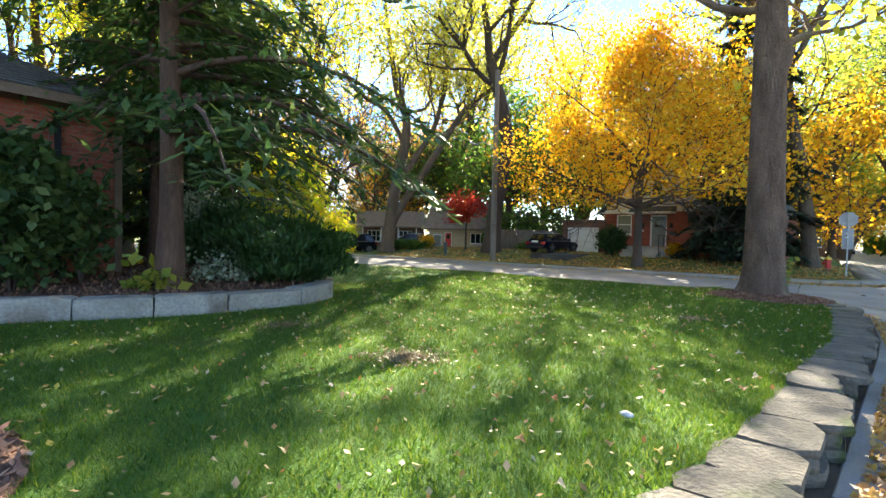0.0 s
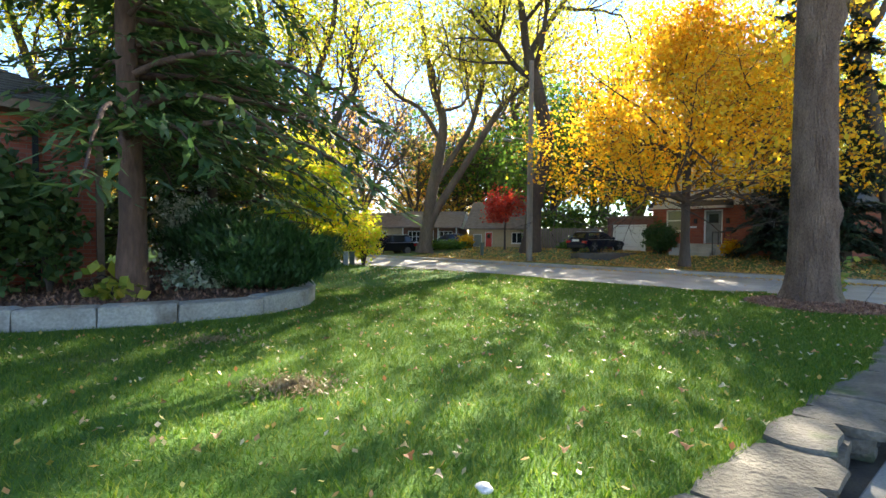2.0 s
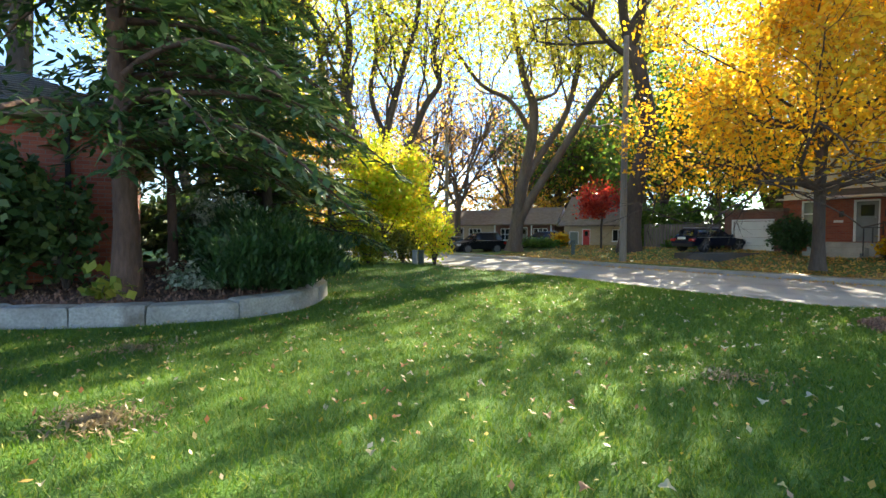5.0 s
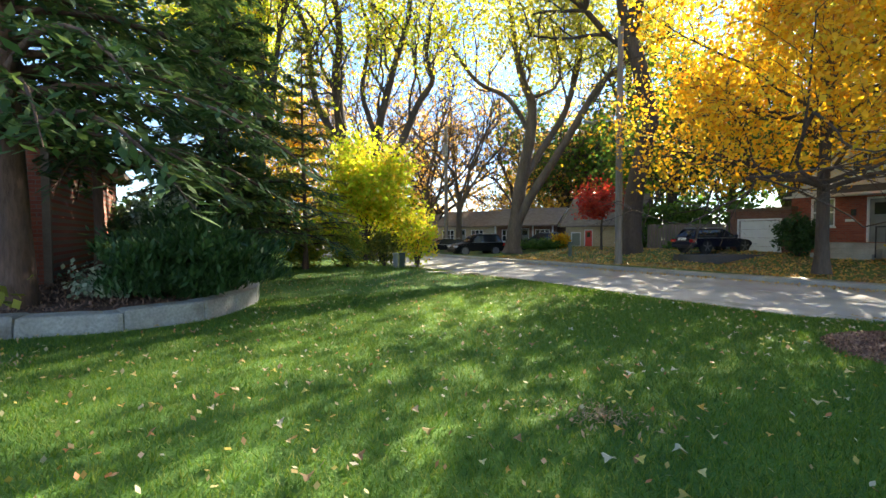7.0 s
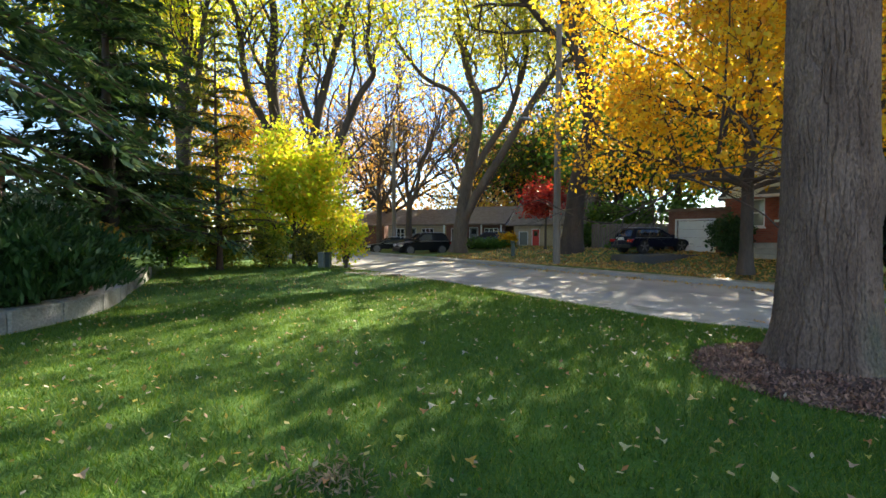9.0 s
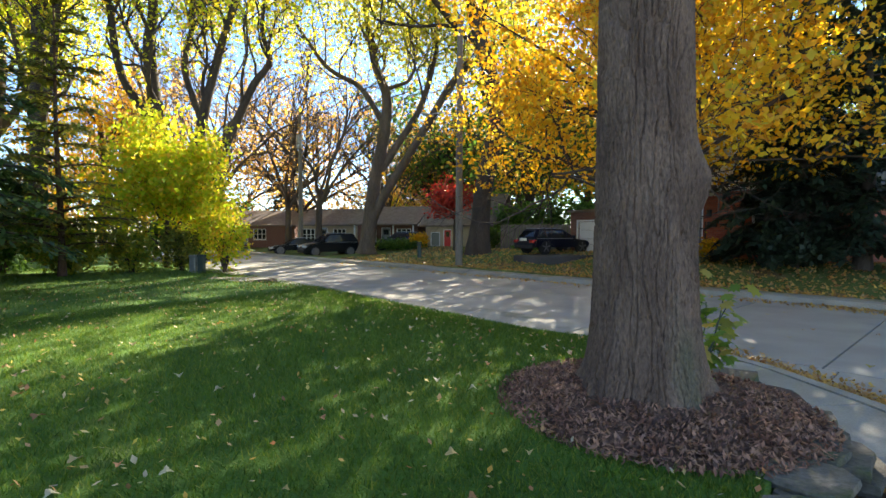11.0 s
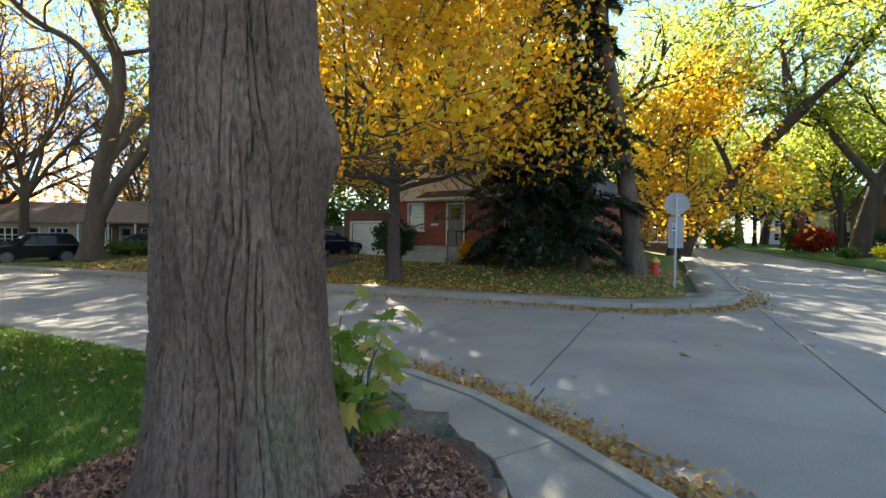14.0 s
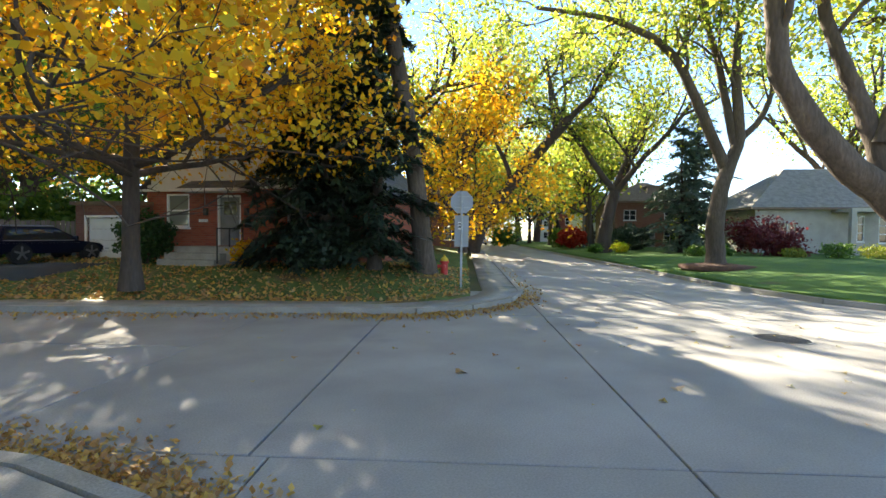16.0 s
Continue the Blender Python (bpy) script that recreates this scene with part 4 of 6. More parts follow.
right3 = limbed_tree("massive low-branching street tree with an arching limb", (23.9, 4.3, 0.38), -45, [
    ([(0, -0.2), (-0.3, 0.9), (-0.9, 1.6), (-1.7, 2.35), (-2.5, 2.85), (-3.5, 4), (-4.2, 5), (-4.4, 6.6), (-4.8, 9), (-5.6, 11)], 0.48, 0.13),
    ([(-1.3, 2.0), (-1.75, 3.2), (-1.95, 4.2), (-2.4, 5.3), (-2.8, 6.6), (-3, 9.5)], 0.27, 0.1),
    ([(-1.8, 3.4), (-1.5, 4.6), (-1.45, 5.4), (-1.1, 6.8), (-0.6, 9)], 0.2, 0.09),
    ([(-0.4, 1.2), (0.6, 3), (1.6, 5.5), (2.4, 9)], 0.3, 0.1)], 9000, 0.13, M_MIDLEAF, M_BARK, 12, 2.8, 0.6, 6, 4.6)
bigyellow = limbed_tree("tall many-limbed tree with sparse yellow leaves", (-8.2, 26.5, 0.2), 23, [
    ([(0, -0.2), (-0.3, 2.5), (-1.5, 6), (-2.0, 10), (-1.6, 12.6), (-2.2, 16)], 0.5, 0.12),
    ([(-0.2, 2.0), (0.2, 4.5), (0.5, 7.2), (1.3, 10.2), (2.3, 13.6), (2.4, 17)], 0.34, 0.1),
    ([(0, 1.8), (0.85, 4.3), (1.7, 6.2), (3.0, 9.2), (3.8, 10.2), (3.3, 11.6), (3.6, 14)], 0.3, 0.08),
    ([(-1.5, 6.2), (-3.0, 8.6), (-3.4, 13), (-5.5, 15.5)], 0.22, 0.08),
    ([(0.4, 7), (-0.4, 9.5), (0.1, 13), (-0.6, 16)], 0.18, 0.07)], 13000, 0.15, M_LIME, M_DARKBARK, 13, 3.8, 0.65, 7, 6.0)
lime = tree("small lime-yellow maple turning orange at the top", (-6.0, 20.6, 0.2), [(0, 0, 0.8), (0.05, 0, 1.7), (0, 0, 3.2)], 0.08, around(R1, 8, 0.6, 2.4, 0.04, (0.3, 0.7)) + around(R1, 6, 1.2, 1.7, 0.03, (0.7, 1.0)), 19000, 0.12, M_LIME, M_DARKBARK, 2, 14, 0.36, 0.15, 0.9, name="maple_tree")
bare = tree("thin leafless tree with upright grey branches", (-5.3, 38.5, 0.2), [(0, 0, 2), (0.1, 0, 4.5)], 0.28, around(R1, 6, 1.6, 8.0, 0.13, (0.6, 1.0)), 700, 0.22, M_ORANGE, M_BARK, 3, 15, 0.4, 0.1, 0.6, kids=(4, 6))
orange = tree("broad tree with thin orange-brown leaves", (-9.5, 46.0, 0.2), [(0.3, 0, 2), (0.7, 0, 3.5)], 0.35, around(R1, 8, 0.8, 7.0, 0.16, (0.6, 1.0)), 4000, 0.25, M_ORANGE, M_DARKBARK, 3, 16, 0.7, 0.05, 0.9)
redmaple = tree("small scarlet Japanese maple beside the tan house", (4.9, 29.4, 0.5), [(0, 0, 1.4), (0.1, 0, 2.4)], 0.07, around(R1, 8, 0.45, 1.15, 0.03, (0.75, 1.0)), 3200, 0.12, M_RED, M_DARKBARK, 2, 17, 0.28, 0.05, 0.9, name="maple_tree", cut=1.8)
darkred = tree("low dark-red weeping maple before the pale house", (46.0, 12.0, 0.4), [(0, 0, 0.7), (0.05, 0, 1.3)], 0.09, around(R1, 9, 0.3, 1.6, 0.04, (0.6, 1.0)), 5000, 0.16, M_DARKRED, M_DARKBARK, 2, 18, 0.3, -0.1, 0.9, name="maple_tree")
green1 = tree("dense green tree behind the driveways", (10.0, 36.0, 0.5), [(0, 0, 2), (0.1, 0, 5)], 0.3, around(R1, 8, 0.7, 5.0, 0.13, (0.4, 1.0)), 7000, 0.25, M_GREENLEAF, M_DARKBARK, 3, 19, 0.7, 0.1, 0.9)
rng = np.random.default_rng(55)
for src, spots in ((green1, [(3.5, 52, 1.3), (16, 43, 1.2), (24, 38, 1.3), (30, 46, 1.5), (13, 60, 1.6)]), (orange, [(-2, 60, 0.85), (-18, 52, 0.9), (3, 68, 1.0), (-26, 46, 0.9), (80, 62, 1.3), (95, 90, 1.5), (8, 55, 1.2)]),
                   # right2 at (28.5, 32.0) is added to dapple the sun on the crossing
                   (bright, [(0.5, 54, 0.85), (58, 50, 1.2), (-20, 36, 1.0), (104, 96, 1.5)]), (right2, [(62, 33, 1.0), (28.5, 32.0, 1.0), (42, 40, 1.3), (52, 46, 1.1), (75, 45, 1.1), (66, 58, 1.2), (88, 58, 1.2), (82, 74, 1.2), (105, 74, 1.2), (70, 10, 1.2), (60, -6, 1.2), (100, 84, 1.3), (120, 100, 1.5)]),
                   (bare, [(-8.5, 41, 1.0), (-12, 37, 1.1), (-1.0, 46, 0.9), (-17, 44, 1.1), (3, 50, 1.1)]), (bigyellow, [(-14, 24, 0.9), (-22, 28, 1.1), (22, 47, 1.2), (-16, 12, 1.1), (-30, 10, 1.2)]),
                   # last three lean copies: unseen trees added behind the camera against open sky
                   (lean, [(9, 45, 1.1), (-22, -12, 1.2), (14, -16, 1.2), (28, -14, 1.2)])):
    for x, y, k in spots:
        c = copy_thing(src, pose(x, y, 0.1, 0, 0, float(rng.uniform(0, 360))) @ Matrix.Diagonal((k, k, k, 1)))

avenue = tree("leafy street tree far down the cross street", W(62, 0.5, 0.1), [(0, 0, 2.2), (0.1, 0, 4.5), (0, 0.2, 8)], 0.3, around(R1, 7, 0.7, 5.5, 0.14, (0.45, 1.0)) + around(R1, 4, 1.5, 5.0, 0.1, (0.8, 1.0)), 6500, 0.3, M_MIDLEAF, M_DARKBARK, 3, 23, 0.8, 0.12, 0.85)
for s_at, r_at, k in ((80, 0.8, 1.05), (97, 0.5, 1.1), (115, -0.5, 1.2), (134, -3.0, 1.3), (136, -10.0, 1.3), (114, -12.6, 1.2), (94, -12.8, 1.1), (76, -13.2, 1.0), (60, -14.5, 0.95), (150, -6.0, 1.6)):
    copy_thing(avenue, pose(*W(s_at, r_at, 0.1), 0, 0, float(rng.uniform(0, 360))) @ Matrix.Diagonal((k, k, k, 1)))

# ---- conifers ----
conifer("tall dark hemlock with drooping boughs in the raised bed", (-5.38, 5.85, 0.58), 13.5, 4.1, 0.19, 66, 0.085, M_NEEDLE, M_REDBARK, 2.0, -0.36, 41, open_side=(205, 60, 3.9))
conifer("slim dark hemlock close to the brick house corner", (-6.51, 8.14, 0.58), 11, 2.8, 0.1, 50, 0.09, M_NEEDLE, M_REDBARK, 2.0, -0.35, 42)
conifer("broad dark evergreen behind the juniper", (-6.9, 12.4, 0.5), 9.5, 3.4, 0.18, 75, 0.095, M_NEEDLE, M_DARKBARK, 0.7, -0.2, 43)
conifer("dense dark evergreen beside the raised bed", (-9.2, 14.6, 0.4), 11, 3.4, 0.2, 45, 0.12, M_NEEDLE, M_DARKBARK, 0.8, -0.2, 44)
conifer("soft yellow-green bald cypress at the lawn edge", (-6.9, 16.8, 0.2), 9.0, 2.3, 0.1, 60, 0.075, M_CYPRESS, M_REDBARK, 0.7, -0.1, 45)
conifer("huge dark spruce before the brick house", (15.5, 17.75, 0.5), 15, 2.5, 0.26, 80, 0.12, M_SPRUCE, M_DARKBARK, 1.0, -0.35, 46)
conifer("dark spreading spruce beside the corner lawn", (14.9, 18.2, 0.5), 7, 1.9, 0.22, 90, 0.12, M_SPRUCE, M_DARKBARK, 0.25, -0.35, 47)
conifer("dark drooping spruce on the corner lawn", (16.6, 16.7, 0.45), 11, 2.4, 0.2, 90, 0.12, M_SPRUCE, M_DARKBARK, 0.3, -0.35, 51)
conifer("blue-green spruce before the brick house far down", (46.5, 17.6, 0.35), 10.0, 3.6, 0.18, 34, 0.17, M_BLUESPRUCE, M_DARKBARK, 0.4, -0.2, 48)
conifer("tall airy pine behind the pale house", (58, 20, 0.3), 15, 4.0, 0.25, 14, 0.25, M_BLUESPRUCE, M_DARKBARK, 4.0, -0.1, 49)
conifer("distant dark spruce beyond the bungalows", (-13, 55, 0.2), 13, 3.2, 0.2, 12, 0.3, M_SPRUCE, M_DARKBARK, 1.5, -0.2, 50)

# ---- shrubs ----
shrub("spreading dark-green juniper spilling over the stones", (-3.75, 7.55, 0.45), (1.25, 1.5, 0.62), 17000, 0.05, M_JUNIPER, 61, 14, True, 3.0, name="juniper")
shrub("dark-green juniper in the raised bed", (-5.0, 8.8, 0.5), (1.3, 1.2, 0.75), 9000, 0.06, M_JUNIPER, 62, 12, True, 3.0, name="juniper")
shrub("low silvery variegated euonymus on the mulch", (-4.75, 6.75, 0.52), (0.6, 0.45, 0.2), 900, 0.06, M_VARIEG, 63, 8)
shrub("yellowing hosta clump on the mulch", (-5.55, 5.75, 0.5), (0.42, 0.32, 0.12), 130, 0.16, M_HOSTA, 64, 5, name="hosta", category="plant")
shrub("leafy rhododendron against the brick wall", (-7.35, 5.5, 0.55), (0.75, 0.7, 1.25), 2600, 0.13, M_NEEDLE, 65, 10)
shrub("tall leafy rhododendron against the brick wall", (-8.8, 4.25, 0.5), (1.0, 0.9, 1.4), 3600, 0.14, M_NEEDLE, 66, 12)
shrub("thin leafy rhododendron beside the house corner", (-6.75, 6.1, 0.55), (0.55, 0.5, 1.0), 900, 0.12, M_NEEDLE, 121, 9)
shrub("arching pale-edged shrub behind the juniper", (-6.2, 9.6, 0.55), (0.9, 0.9, 1.0), 2600, 0.08, M_VARIEG, 67, 14)
shrub("copper-leaved shrub behind the stone border", (-5.6, 10.6, 0.5), (0.7, 0.7, 0.6), 1600, 0.09, M_ORANGE, 68, 10)
shrub("yellow-leaved dogwood at the lawn end", (-3.3, 19.6, 0.15), (0.95, 0.95, 1.2), 2200, 0.10, M_LIME, 69, 18)
shrub("thin olive-leaved shrub in the far hedge", (-4.6, 19.2, 0.15), (0.8, 0.7, 0.75), 2000, 0.09, M_CYPRESS, 70, 14)
shrub("tangled green shrub in the far hedge", (-5.9, 18.5, 0.15), (0.9, 0.8, 0.75), 2600, 0.09, M_MIDLEAF, 71, 14)
shrub("tangled green shrub at the lawn edge", (-7.6, 17.9, 0.15), (1.0, 0.9, 0.8), 2600, 0.1, M_MIDLEAF, 72, 14)
shrub("tall mixed shrub closing the lawn", (-9.8, 18.0, 0.15), (1.5, 1.2, 1.6), 4500, 0.12, M_GREENLEAF, 73, 14)
shrub("rounded green shrub beside the garage", (11.95, 22.75, 0.52), (0.85, 0.8, 0.85), 4000, 0.09, M_JUNIPER, 74, 10)
shrub("small golden shrub beside the front steps", (14.2, 20.2, 0.52), (0.55, 0.45, 0.38), 900, 0.09, M_YELLOW, 75, 8)
shrub("low evergreen skirt under the spruce", (15.2, 17.4, 0.5), (1.2, 1.0, 0.7), 3500, 0.12, M_SPRUCE, 76, 10)
shrub("golden clipped shrub on the bungalow lawn", (2.58, 32.89, 0.45), (0.75, 0.7, 0.5), 1800, 0.1, M_YELLOW, 77, 8)
shrub("low green hedge before the bungalow", (1.38, 32.29, 0.45), (1.6, 0.6, 0.3), 2400, 0.1, M_GREENLEAF, 78, 8)
shrub("low hedge along the driveway", (9.0, 27.6, 0.5), (1.0, 0.7, 0.35), 1600, 0.12, M_GREENLEAF, 79, 8)
shrub("dark shrub beside the tan house", (7.6, 31.6, 0.5), (1.0, 0.9, 0.7), 2200, 0.12, M_GREENLEAF, 80, 8)
for x, y, a, b, z, mt, sd in ((40.0, 14.5, 0.7, 0.7, 0.35, M_GREENLEAF, 81), (41.6, 13.6, 0.7, 0.7, 0.35, M_GREENLEAF, 82), (44.2, 10.2, 1.3, 0.7, 0.3, M_HOSTA, 83), (45.0, 8.2, 1.4, 0.9, 0.5, M_GREENLEAF, 84), (43.5, 21.0, 0.8, 0.6, 0.4, M_LIME, 85), (46.6, 6.4, 1.5, 0.9, 0.45, M_HOSTA, 86), (41.0, 21.8, 0.7, 0.5, 0.25, M_GREENLEAF, 87)):
    shrub("rounded garden shrub on the opposite lawn", (x, y, 0.35), (a, b, z), 1300, 0.1, mt, sd, 6)
for x, y, k, mt, sd in ((-16, 21, 2.2, M_GREENLEAF, 91), (-13, 16, 2.0, M_NEEDLE, 92), (-20, 30, 2.4, M_ORANGE, 93), (-11, 33, 1.4, M_GREENLEAF, 94), (-15, 36, 1.6, M_GREENLEAF, 95), (13.5, 31.5, 1.5, M_GREENLEAF, 96), (26, 26, 1.5, M_SPRUCE, 97), (29, 29, 1.4, M_DARKRED, 98), (54, 31, 1.6, M_RED, 99), (51, 38, 1.5, M_GREENLEAF, 101), (57, 34, 1.6, M_GREENLEAF, 102), (9.3, 33.0, 2.4, M_GREENLEAF, 103), (12.6, 33.5, 2.6, M_GREENLEAF, 104), (6.5, 44, 3.0, M_ORANGE, 105), (-0.5, 50, 3.0, M_LIME, 106), (-9, 52, 3.2, M_ORANGE, 107), (-16, 47, 3.0, M_GREENLEAF, 108), (42, 46, 3.0, M_YELLOW, 109), (76, 56, 3.0, M_MIDLEAF, 110), (66, 22, 3.2, M_MIDLEAF, 112), (68, 6, 3.4, M_MIDLEAF, 113), (110, 88, 4.5, M_MIDLEAF, 114), (118, 98, 5.0, M_ORANGE, 115)):
    shrub("dense garden shrub farther along the street", (x, y, 0.3), (k, k, k * 0.7), 2600, 0.2, mt, sd, 8)


# ---- houses ----
def lattice(xs, zs, holes, y0, y1):
    """One solid sheet in x and z between two depths, with the holes (x0, x1, z0, z1) left open."""
    xs, zs = sorted({round(q, 4) for q in xs}), sorted({round(q, 4) for q in zs})
    bm, seen = bmesh.new(), {}

    def at(x, z):
        if (x, z) not in seen:
            seen[(x, z)] = bm.verts.new((x, y0, z))
        return seen[(x, z)]
    for x0, x1 in zip(xs[:-1], xs[1:]):
        for z0, z1 in zip(zs[:-1], zs[1:]):
            cx, cz = (x0 + x1) / 2, (z0 + z1) / 2
            if not any(h[0] < cx < h[1] and h[2] < cz < h[3] for h in holes):
                bm.faces.new((at(x0, z0), at(x1, z0), at(x1, z1), at(x0, z1)))
    ex = bmesh.ops.extrude_face_region(bm, geom=bm.faces[:])
    for v in ex["geom"]:
        if isinstance(v, bmesh.types.BMVert):
            v.co.y = y1
    bmesh.ops.recalc_face_normals(bm, faces=bm.faces[:])
    return bm


def wall_with(house, name, x0, x1, z0, z1, y, openings, material, thick=0.25):
    """A wall along x with openings (x0, x1, z0, z1) cut right through."""
    xs = [x0, x1] + [q for o in openings for q in o[:2]]
    zs = [z0, z1] + [q for o in openings for q in o[2:]]
    return part(name, lattice(xs, zs, openings, y, y + thick), material, house)


def window_in(house, x0, x1, z0, z1, y, nx=1, nz=2, glass=None, paint=None):
    """A painted frame with bars, a sill, and the pane behind them."""
    f, xs, zs, holes = 0.06, [x0, x1], [z0, z1], []
    for a in range(nx):
        for b in range(nz):
            h = (x0 + (x1 - x0) * a / nx + f * (1 if a == 0 else 0.5), x0 + (x1 - x0) * (a + 1) / nx - f * (1 if a == nx - 1 else 0.5), z0 + (z1 - z0) * b / nz + f * (1 if b == 0 else 0.45), z0 + (z1 - z0) * (b + 1) / nz - f * (1 if b == nz - 1 else 0.45))
            holes.append(h)
            xs += h[:2]
            zs += h[2:]
    w = part("window", lattice(xs, zs, holes, y - 0.04, y + 0.09), paint or M_WHITE, house)
    part("window_sill", boxes((x0 - 0.05, y - 0.1, z0 - 0.07, x1 + 0.05, y - 0.045, z0 - 0.003)), paint or M_WHITE, w)
    part("pane", boxes((x0 + f * 0.5, y + 0.035, z0 + f * 0.5, x1 - f * 0.5, y + 0.05, z1 - f * 0.5)), glass or M_GLASS, w)
    return w


def door_in(house, x0, x1, z0, z1, y, material, panes=True, label=""):
    d = part("door", boxes((x0, y + 0.03, z0, x1, y + 0.09, z1), (x0 + 0.12, y + 0.015, z0 + 0.2, x1 - 0.12, y + 0.032, z0 + 0.85), (x0 + 0.12, y + 0.015, z0 + 0.95, x1 - 0.12, y + 0.032, z0 + 1.25)), material, house, label)
    part("door_frame", boxes((x0 - 0.07, y - 0.03, z0, x0, y + 0.12, z1 + 0.07), (x1, y - 0.03, z0, x1 + 0.07, y + 0.12, z1 + 0.07), (x0, y - 0.03, z1, x1, y + 0.12, z1 + 0.07)), M_WHITE, d)
    bm = bmesh.new()
    bmesh.ops.create_icosphere(bm, subdivisions=1, radius=0.035, matrix=Matrix.Translation((x1 - 0.1, y - 0.01, z0 + 1.0)))
    part("handle", bm, M_STEEL, d, "metal door knob")
    if panes:
        part("pane", boxes((x0 + 0.16, y + 0.01, z1 - 0.6, x1 - 0.16, y + 0.028, z1 - 0.15)), M_GLASS, d)
    return d


def gable_roof(house, x0, x1, y0, y1, z, rise, material, over=0.4, thick=0.14, along="x", name="roof"):
    bm = bmesh.new()
    if along == "x":
        c = (y0 + y1) / 2
        prism(bm, [(y0 - over, z - 0.1), (c, z + rise), (y1 + over, z - 0.1), (y1 + over, z - 0.1 + thick), (c, z + rise + thick), (y0 - over, z - 0.1 + thick)], x0 - over, x1 + over, "x")
    else:
        c = (x0 + x1) / 2
        prism(bm, [(x0 - over, z - 0.1), (c, z + rise), (x1 + over, z - 0.1), (x1 + over, z - 0.1 + thick), (c, z + rise + thick), (x0 - over, z - 0.1 + thick)], y0 - over, y1 + over, "y")
    return part(name, bm, material, house)


def hip_roof(house, x0, x1, y0, y1, z, rise, material, over=0.5, name="roof"):
    """Four slopes with courses of shingles stepped down each slope."""
    x0, x1, y0, y1 = x0 - over, x1 + over, y0 - over, y1 + over
    cy, h = (y0 + y1) / 2, min((y1 - y0), (x1 - x0)) / 2
    bm = bmesh.new()
    n = max(8, int(h / 0.16))
    for k in range(n):
        a, b = k / n, (k + 1) / n
        lo = [(x0 + h * a, y0 + h * a), (x1 - h * a, y0 + h * a), (x1 - h * a, y1 - h * a), (x0 + h * a, y1 - h * a)]
        hi = [(x0 + h * b, y0 + h * b), (x1 - h * b, y0 + h * b), (x1 - h * b, y1 - h * b), (x0 + h * b, y1 - h * b)]
        for e in range(4):
            p = [(*lo[e], z + rise * a + 0.025), (*lo[(e + 1) % 4], z + rise * a + 0.025), (*hi[(e + 1) % 4], z + rise * b), (*hi[e], z + rise * b)]
            vs = [bm.verts.new(q) for q in p]
            bm.faces.new(vs)
            lv = [bm.verts.new((q[0], q[1], z + rise * a)) for q in p[:2]]
            bm.faces.new((vs[1], vs[0], lv[0], lv[1]))
    bmesh.ops.remove_doubles(bm, verts=bm.verts[:], dist=0.001)
    r = part(name, bm, material, house)
    part("soffit", boxes((x0 + 0.02, y0 + 0.02, z - 0.16, x1 - 0.02, y1 - 0.02, z - 0.006)), M_TRIMBROWN, r, "brown soffit and gutter board")
    return r


def shell(house, x0, x1, y0, y1, z0, z1, material, front, thick=0.25, left=()):
    """Front wall with openings, two ends, back and a dark inside floor."""
    wall_with(house, "wall", x0, x1, z0, z1, y0, front, material, thick)
    part("wall", boxes((x0, y0 + thick, z0, x0 + thick, y1 - thick, z1)), material, house)
    part("wall", boxes((x1 - thick, y0 + thick, z0, x1, y1 - thick, z1)), material, house)
    part("wall", boxes((x0, y1 - thick, z0, x1, y1, z1)), material, house)


# corner house: brick below, white siding above
house = thing("house", "brick corner house with white sided upper storey", "house", pose(14.2, 21.68, 0.0, 0, 0, -57))
shell(house, -3.3, 4.7, 0, 9, 0.3, 3.05, M_BRICK, [(-2.5, -1.58, 1.74, 2.9), (-0.5, 0.42, 1.12, 2.85), (2.15, 2.7, 1.75, 2.65)])
window_in(house, -2.5, -1.58, 1.74, 2.9, 0.05, 1, 2, M_CURTAIN)
door_in(house, -0.43, 0.35, 1.12, 2.78, 0.06, M_DOORGREY)
window_in(house, 2.15, 2.7, 1.75, 2.65, 0.05, 1, 2)
bm = bmesh.new()
for k in range(16):
    z = 3.05 + k * 0.17
    half = 4.0 - k * 0.17 * 0.97
    if k in (5, 6, 7, 8):
        box(bm, 0.7 - half, 0.02 - 0.012, z, -1.05, 0.2, z + 0.168)
        box(bm, 0.1, 0.02 - 0.012, z, 0.7 + half, 0.2, z + 0.168)
    else:
        box(bm, 0.7 - half, 0.02 - 0.012 * (k % 2), z, 0.7 + half, 0.2, z + 0.168)
part("siding", bm, M_SIDING, house, "white lapped siding boards")
window_in(house, -1.05, 0.1, 3.92, 4.55, 0.0, 2, 1)
gable_roof(house, -3.3, 4.7, 0.2, 9, 3.0, 4.15, M_SHINGLE, 0.3, along="y")
bm = bmesh.new()
prism(bm, [(-0.75, 3.02), (0.25, 3.45), (0.25, 3.02)], -1.5, 0.9, "x")
part("porch_roof", bm, M_SHINGLE, house, "small dark shingled porch roof")
part("porch_fascia", boxes((-1.5, -0.78, 2.92, 0.9, 0.0, 3.015)), M_WHITE, house)
st = part("steps", boxes((-1.4, -0.95, 0.5, 0.95, -0.02, 1.1), (-1.5, -1.25, 0.5, 0.55, -0.96, 0.9), (-1.5, -1.55, 0.45, 0.55, -1.26, 0.7)), M_KERB, house, "stone front steps")
part("railing", boxes((0.6, -1.5, 0.6, 0.63, -1.47, 1.7), (0.6, -0.2, 1.1, 0.63, -0.17, 1.95), (0.6, -1.5, 1.68, 0.63, -0.17, 1.71), (0.6, -0.9, 0.7, 0.63, -0.87, 1.7)), M_IRON, house)
